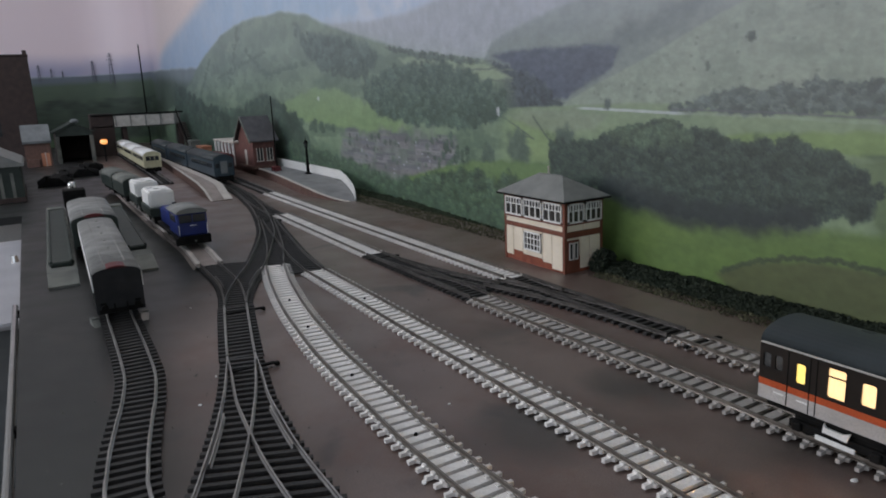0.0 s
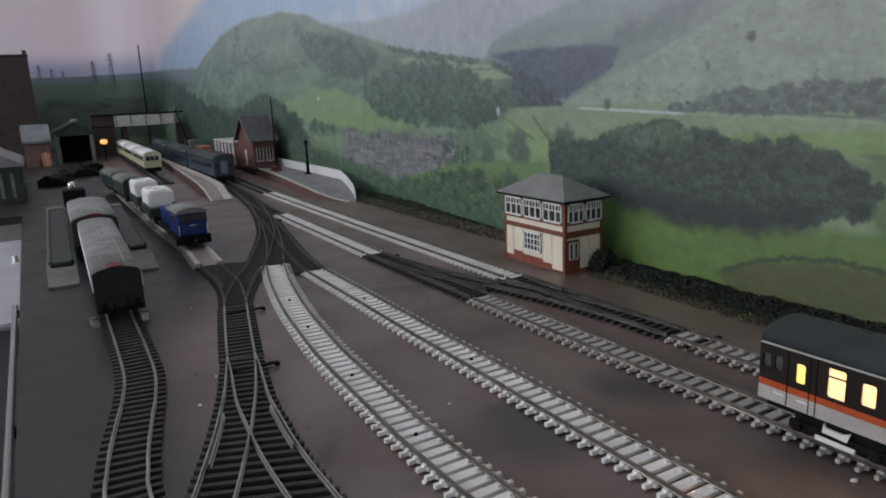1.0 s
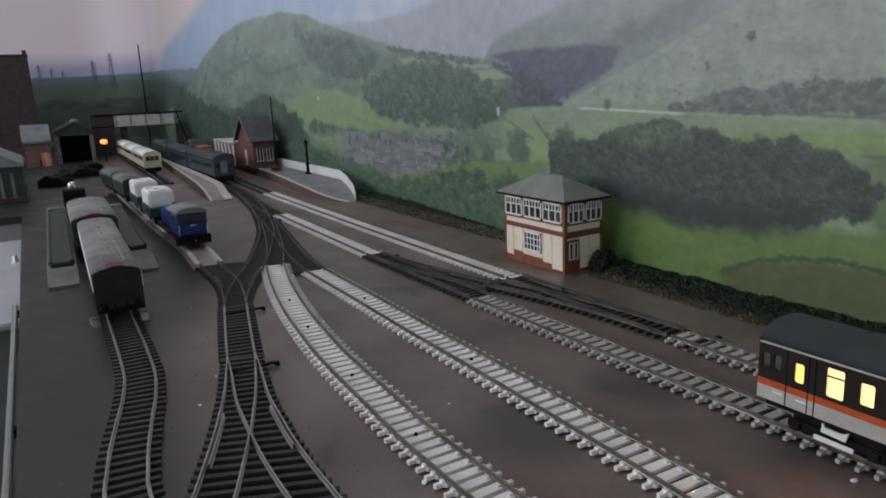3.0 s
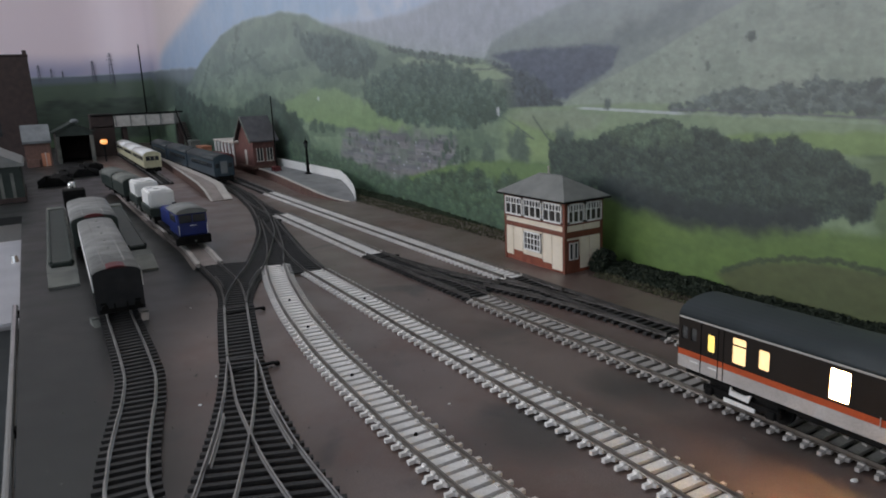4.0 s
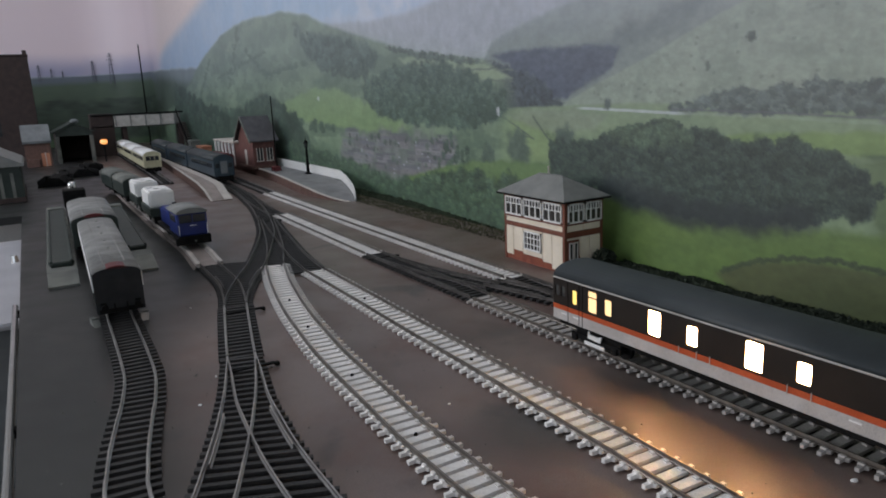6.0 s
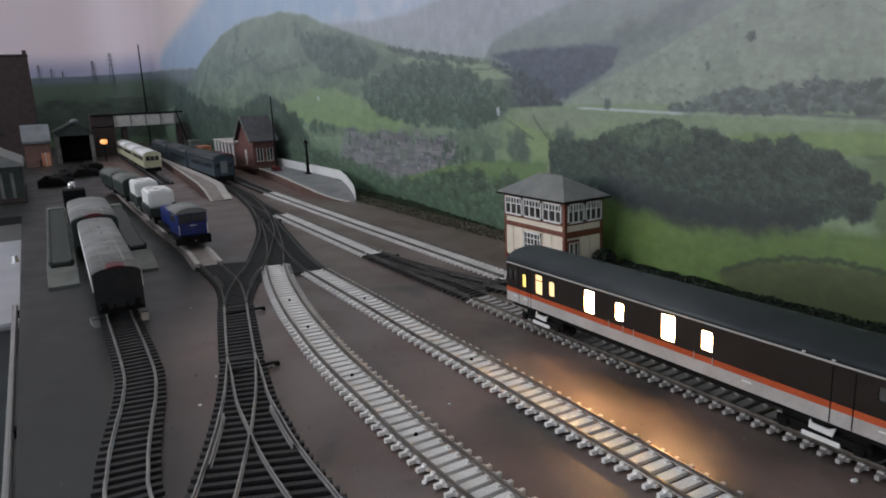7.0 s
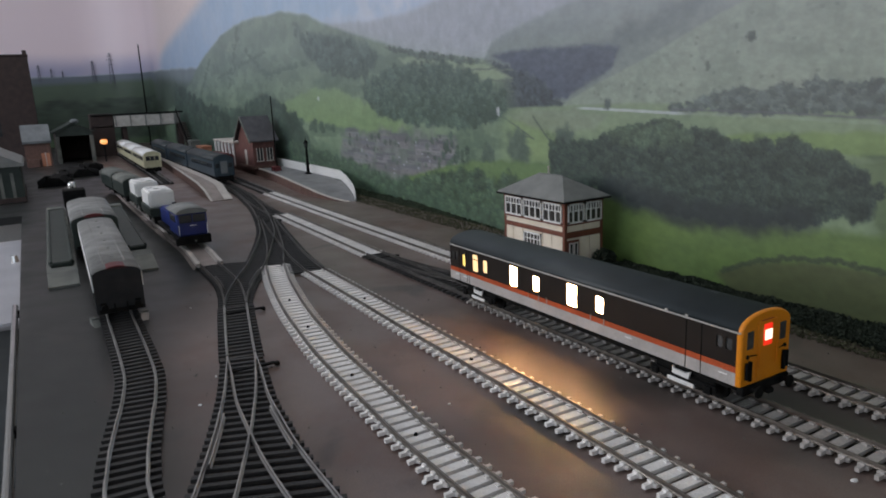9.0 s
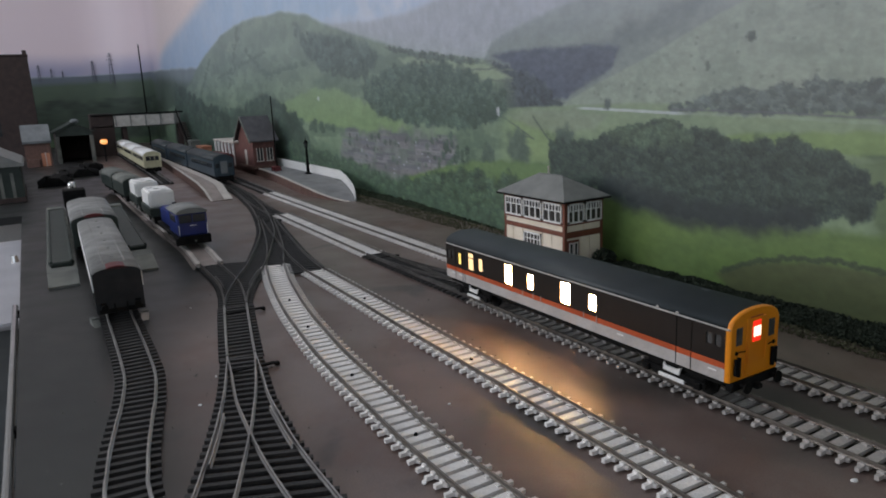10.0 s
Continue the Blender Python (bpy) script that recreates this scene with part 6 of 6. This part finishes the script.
def footbridge():
    t = thing("footbridge", "footbridge with pale panelled girder over the tracks", "footbridge", pose(-2.6209, 0, 0))
    part("deck", box(-0.03, 0.03, 0.175, 0.440, 0.078, 0.084, 0.001), M_CONCR, t)
    g = part("girder", box(0.028, 0.034, 0.235, 0.415, 0.080, 0.112, 0.0008), M_GUTTER, t, "pale panelled girder")
    for k in range(5):
        part("stiffener", box(0.034, 0.037, 0.236 + 0.0435 * k, 0.240 + 0.0435 * k, 0.080, 0.113), M_SLATE, g)
    part("handrail", box(0.027, 0.036, 0.170, 0.440, 0.1135, 0.1185, 0.0008), M_BLACK, g)
    part("girder", box(-0.034, -0.028, 0.175, 0.440, 0.080, 0.112, 0.0008), M_SLATE, t)
    for y in (0.178, 0.262, 0.428):
        part("pier", box(-0.025, 0.025, y - 0.007, y + 0.007, GZ, 0.078, 0.001), M_MILL, t)
    for k in range(12):
        part("stair_tread", box(0.03 + 0.012 * k, 0.044 + 0.012 * k, 0.420, 0.442, 0.078 - 0.0065 * k, 0.082 - 0.0065 * k), M_MILL, t)
    part("tower", box(-0.04, 0.03, 0.168, 0.232, GZ, 0.120, 0.001), M_MILL, t, "dark bridge tower")
    part("stringer", prism([(0.03, 0.125), (0.03, 0.118), (0.175, 0.030), (0.175, 0.038)], 0.417, 0.420, "y"), M_BLACK, t)


footbridge()


def engine_shed():
    t = thing("engine_shed", "dark engine shed with open doorway and low gable roof", "shed", pose(-2.4100, 0.1188, GZ))
    part("wall", box(-0.20, -0.004, -0.046, -0.040, 0, 0.080), M_MILL, t), part("wall", box(-0.20, -0.004, 0.040, 0.046, 0, 0.080), M_MILL, t)
    part("wall", box(-0.206, -0.20, -0.046, 0.046, 0, 0.080), M_MILL, t)
    part("lintel", prism([(-0.046, 0.072), (0.046, 0.072), (0.046, 0.082), (0.0, 0.104), (-0.046, 0.082)], -0.004, 0.002, "x"), M_GREEN, t)
    for s in (-1, 1):
        part("jamb", box(-0.004, 0.002, s * 0.043 - 0.005, s * 0.043 + 0.005, 0, 0.072), M_CONCR, t)
        part("roof", prism([(0.0, 0.108), (s * 0.053, 0.083), (s * 0.053, 0.080), (0.0, 0.105)], -0.21, 0.008, "x"), M_GREEN, t)
    part("roof_vent", ball((-0.02, 0.006, 0.110), 0.012, 1.2, 1.0, 0.55), M_GREYP, t, "pale roof ventilator")


engine_shed()


def brick_hut():
    t = thing("brick_hut", "small brick hut with pale grey sheet roof", "hut", pose(-2.3473, 0.0173, GZ))
    part("wall", box(-0.05, 0.0, -0.031, 0.031, 0, 0.062, 0.0006), M_PBRICK, t)
    part("roof", prism([(0.006, 0.060), (0.008, 0.066), (-0.025, 0.108), (-0.056, 0.066), (-0.056, 0.060)], -0.034, 0.034, "y"), M_GREYP, t, "pale grey sheet roof")
    d = part("door", box(0.0, 0.0012, 0.006, 0.026, 0.0, 0.034, 0.0003), M_TERRA, t, "pale brown door")
    part("door_post", box(0.0, 0.0020, 0.015, 0.0170, 0.0, 0.036), M_PEDGE, d)
    part("lean_to", box(0.0, 0.02, -0.028, 0.000, 0.0, 0.020, 0.0006), M_PBRICK, t)


brick_hut()


def mill():
    t = thing("mill_building", "tall dark brick mill at the far end", "building", pose(-2.8353, 0, GZ))
    part("wall", box(-0.25, 0.0, -0.45, 0.033, 0, 0.306, 0.001), M_MILL, t)
    part("parapet", box(-0.25, 0.003, -0.45, 0.035, 0.306, 0.312, 0.001), M_MILL, t)
    part("chimney_stack", box(-0.02, 0.002, 0.020, 0.032, 0.312, 0.324, 0.001), M_MILL, t)
    for r in range(3):
        for k in range(4):
            w = part("window", box(0.0, 0.0012, -0.36 + 0.085 * k, -0.325 + 0.085 * k, 0.07 + 0.08 * r, 0.115 + 0.08 * r), M_GLASS, t)
            part("sill", box(0.0, 0.003, -0.363 + 0.085 * k, -0.322 + 0.085 * k, 0.066 + 0.08 * r, 0.070 + 0.08 * r), M_MILL, w)


mill()


def goods_office():
    t = thing("goods_office", "dark green timber office with pale pilasters", "hut", pose(-1.4645, 0, GZ))
    part("wall", box(-0.26, 0.0, -0.090, -0.020, 0, 0.058, 0.0006), M_GREEN, t)
    part("roof", prism([(-0.098, 0.058), (-0.014, 0.058), (-0.016, 0.062), (-0.055, 0.082), (-0.098, 0.062)], -0.266, 0.006, "x"), M_SLATE, t, "grey pitched roof")
    for k in range(4):
        part("pilaster", box(0.0, 0.0016, -0.086 + 0.0165 * k, -0.081 + 0.0165 * k, 0.006, 0.048), M_CONCR, t, "pale pilaster")
    part("plinth", box(-0.262, 0.002, -0.092, -0.018, 0, 0.008, 0.0004), M_MILL, t)


goods_office()
for x, y, a, sx, sy in ((-1.9090, 0.0918, 10, 0.05, 0.03), (-1.7422, 0.0378, -8, 0.06, 0.026), (-2.0685, 0.1296, 5, 0.05, 0.02)):
    t = thing("coal_bunker", "low dark timber coal bunker in the yard", "bunker", pose(x, y, GZ, 0, 0, a), group="bunkers in the yard")
    for s in (-1, 1):
        part("side_board", box(-sx, sx, s * sy - 0.001, s * sy + 0.001, 0, 0.014, 0.0003), M_BLACK, t)
    part("back_board", box(-sx - 0.002, -sx, -sy, sy, 0, 0.014, 0.0003), M_BLACK, t)
    part("coal", prism([(-sy + 0.001, 0), (sy - 0.001, 0), (sy * 0.4, 0.016), (-sy * 0.3, 0.018)], -sx, sx * 0.8, "x"), M_BLACK, t, "heap of coal")


def lit_lamp():
    t = thing("yard_lamp", "yard lamp with a warm glowing globe", "lamp", pose(-2.3583, 0.1935, GZ))
    part("post", rod((0, 0, 0), (0, 0, 0.046), 0.0022, 8), M_BLACK, t)
    part("globe", ball((0, 0, 0.053), 0.0085, 1.2, 1.2, 0.9, 3), M_LAMP, t, "glowing warm globe")
    part("cap", rod((0, 0, 0.060), (0, 0, 0.064), 0.0095, 12, 0.002), M_BLACK, t)


lit_lamp()
# beside the board: a pale control desk and a polished rod
t = thing("control_desk", "pale grey control desk beside the baseboard's edge", "control panel")
part("top", box(-1.21, -0.728, -0.216, -0.0297, -0.040, -0.0335, 0.002, seg=2), M_DESK, t)
part("body", box(-1.20, -0.738, -0.205, -0.037, -0.20, -0.040, 0.002), M_GREYP, t)
kb = part("knob", rod((-1.035, -0.039, -0.0335), (-1.035, -0.039, -0.0257), 0.0048, 16, 0.0035), M_CHROME, t, "small metal control knob")
part("pointer", box(-1.038, -1.032, -0.0398, -0.0382, -0.0257, -0.0250), M_WHITE, kb)
t = thing("edge_rail", "polished metal rail along the baseboard's edge", "rail")
part("rod", rod((-0.70, -0.0324, -0.0123), (-0.10, -0.0324, -0.0123), 0.0024, 14), M_CHROME, t)
for x in (-0.68, -0.42, -0.16):
    part("bracket", box(x - 0.003, x + 0.003, -0.0324, -0.0283, -0.0168, -0.0112, 0.0005), M_BLACK, t)

# ---- scatter on the board ----


def pebbles():
    rng = np.random.default_rng(5)
    vs, fs = [], []
    for k in range(420):
        x, y, s = rng.uniform(-0.97, -0.15), rng.uniform(-0.016, 0.41), rng.uniform(0.0003, 0.0009)
        b = len(vs)
        vs += [(x + s, y, GZ), (x - s * 0.5, y + s * 0.8, GZ), (x - s * 0.5, y - s * 0.8, GZ), (x, y, GZ + s)]
        fs += [(b, b + 1, b + 3), (b + 1, b + 2, b + 3), (b + 2, b, b + 3)]
    me = bpy.data.meshes.new("ballast_crumbs")
    me.from_pydata(vs, [], fs)
    me.materials.append(M_CONCR)
    tagged(new("ballast_crumbs", me), "scattered crumbs of pale ballast on the board", "gravel", kind="stuff")


pebbles()
for x, y, s in ((-0.3739, 0.0589, 0.0011), (-0.4098, 0.0756, 0.0010), (-0.2363, 0.1226, 0.0015), (-0.1375, 0.2672, 0.0014), (-0.2953, 0.1706, 0.0008), (-0.5691, 0.0918, 0.0009)):
    b = ball((0, 0, s * 0.4), s, 1.3, 0.9, 0.6, 1)
    for v in b.verts:
        v.co *= 1 + 0.3 * noise.noise(v.co * 900)
    tagged(put("stone_chip", b, M_WHITE, None, "", pose(x, y, GZ, 0, 0, x * 900)), "white stone chip lying on the baseboard", "stone", "chips on the board")


def motions():
    """The railcar waits, sets off, rolls away past the signal box and brakes to a stand."""
    x_stop = -0.4585
    rows = [(0.0, 0.2744), (1.5, 0.2744), (2.7, 0.2744), (2.95, 0.2744), (3.1, 0.2712), (3.25, 0.2644), (3.5, 0.2528), (3.8, 0.2376), (4.0, 0.2284), (4.5, 0.2036), (5.0, 0.1792), (5.5, 0.1545),
            (6.0, 0.1297), (6.5, 0.1048), (7.0, 0.0798), (7.25, 0.0678), (7.5, 0.0556), (7.75, 0.0427), (8.0, 0.0305), (8.25, 0.0196), (8.5, 0.0115), (8.75, 0.0075), (9.0, 0.0052), (9.25, 0.0030),
            (9.5, 0.0012), (9.75, 0.0001), (10.0, -0.0008)]
    walk(car, [(t, pose(x_stop + u, T4(x_stop + u), 0, 0, 0, math.degrees(0.0030))) for t, u in rows])


motions()
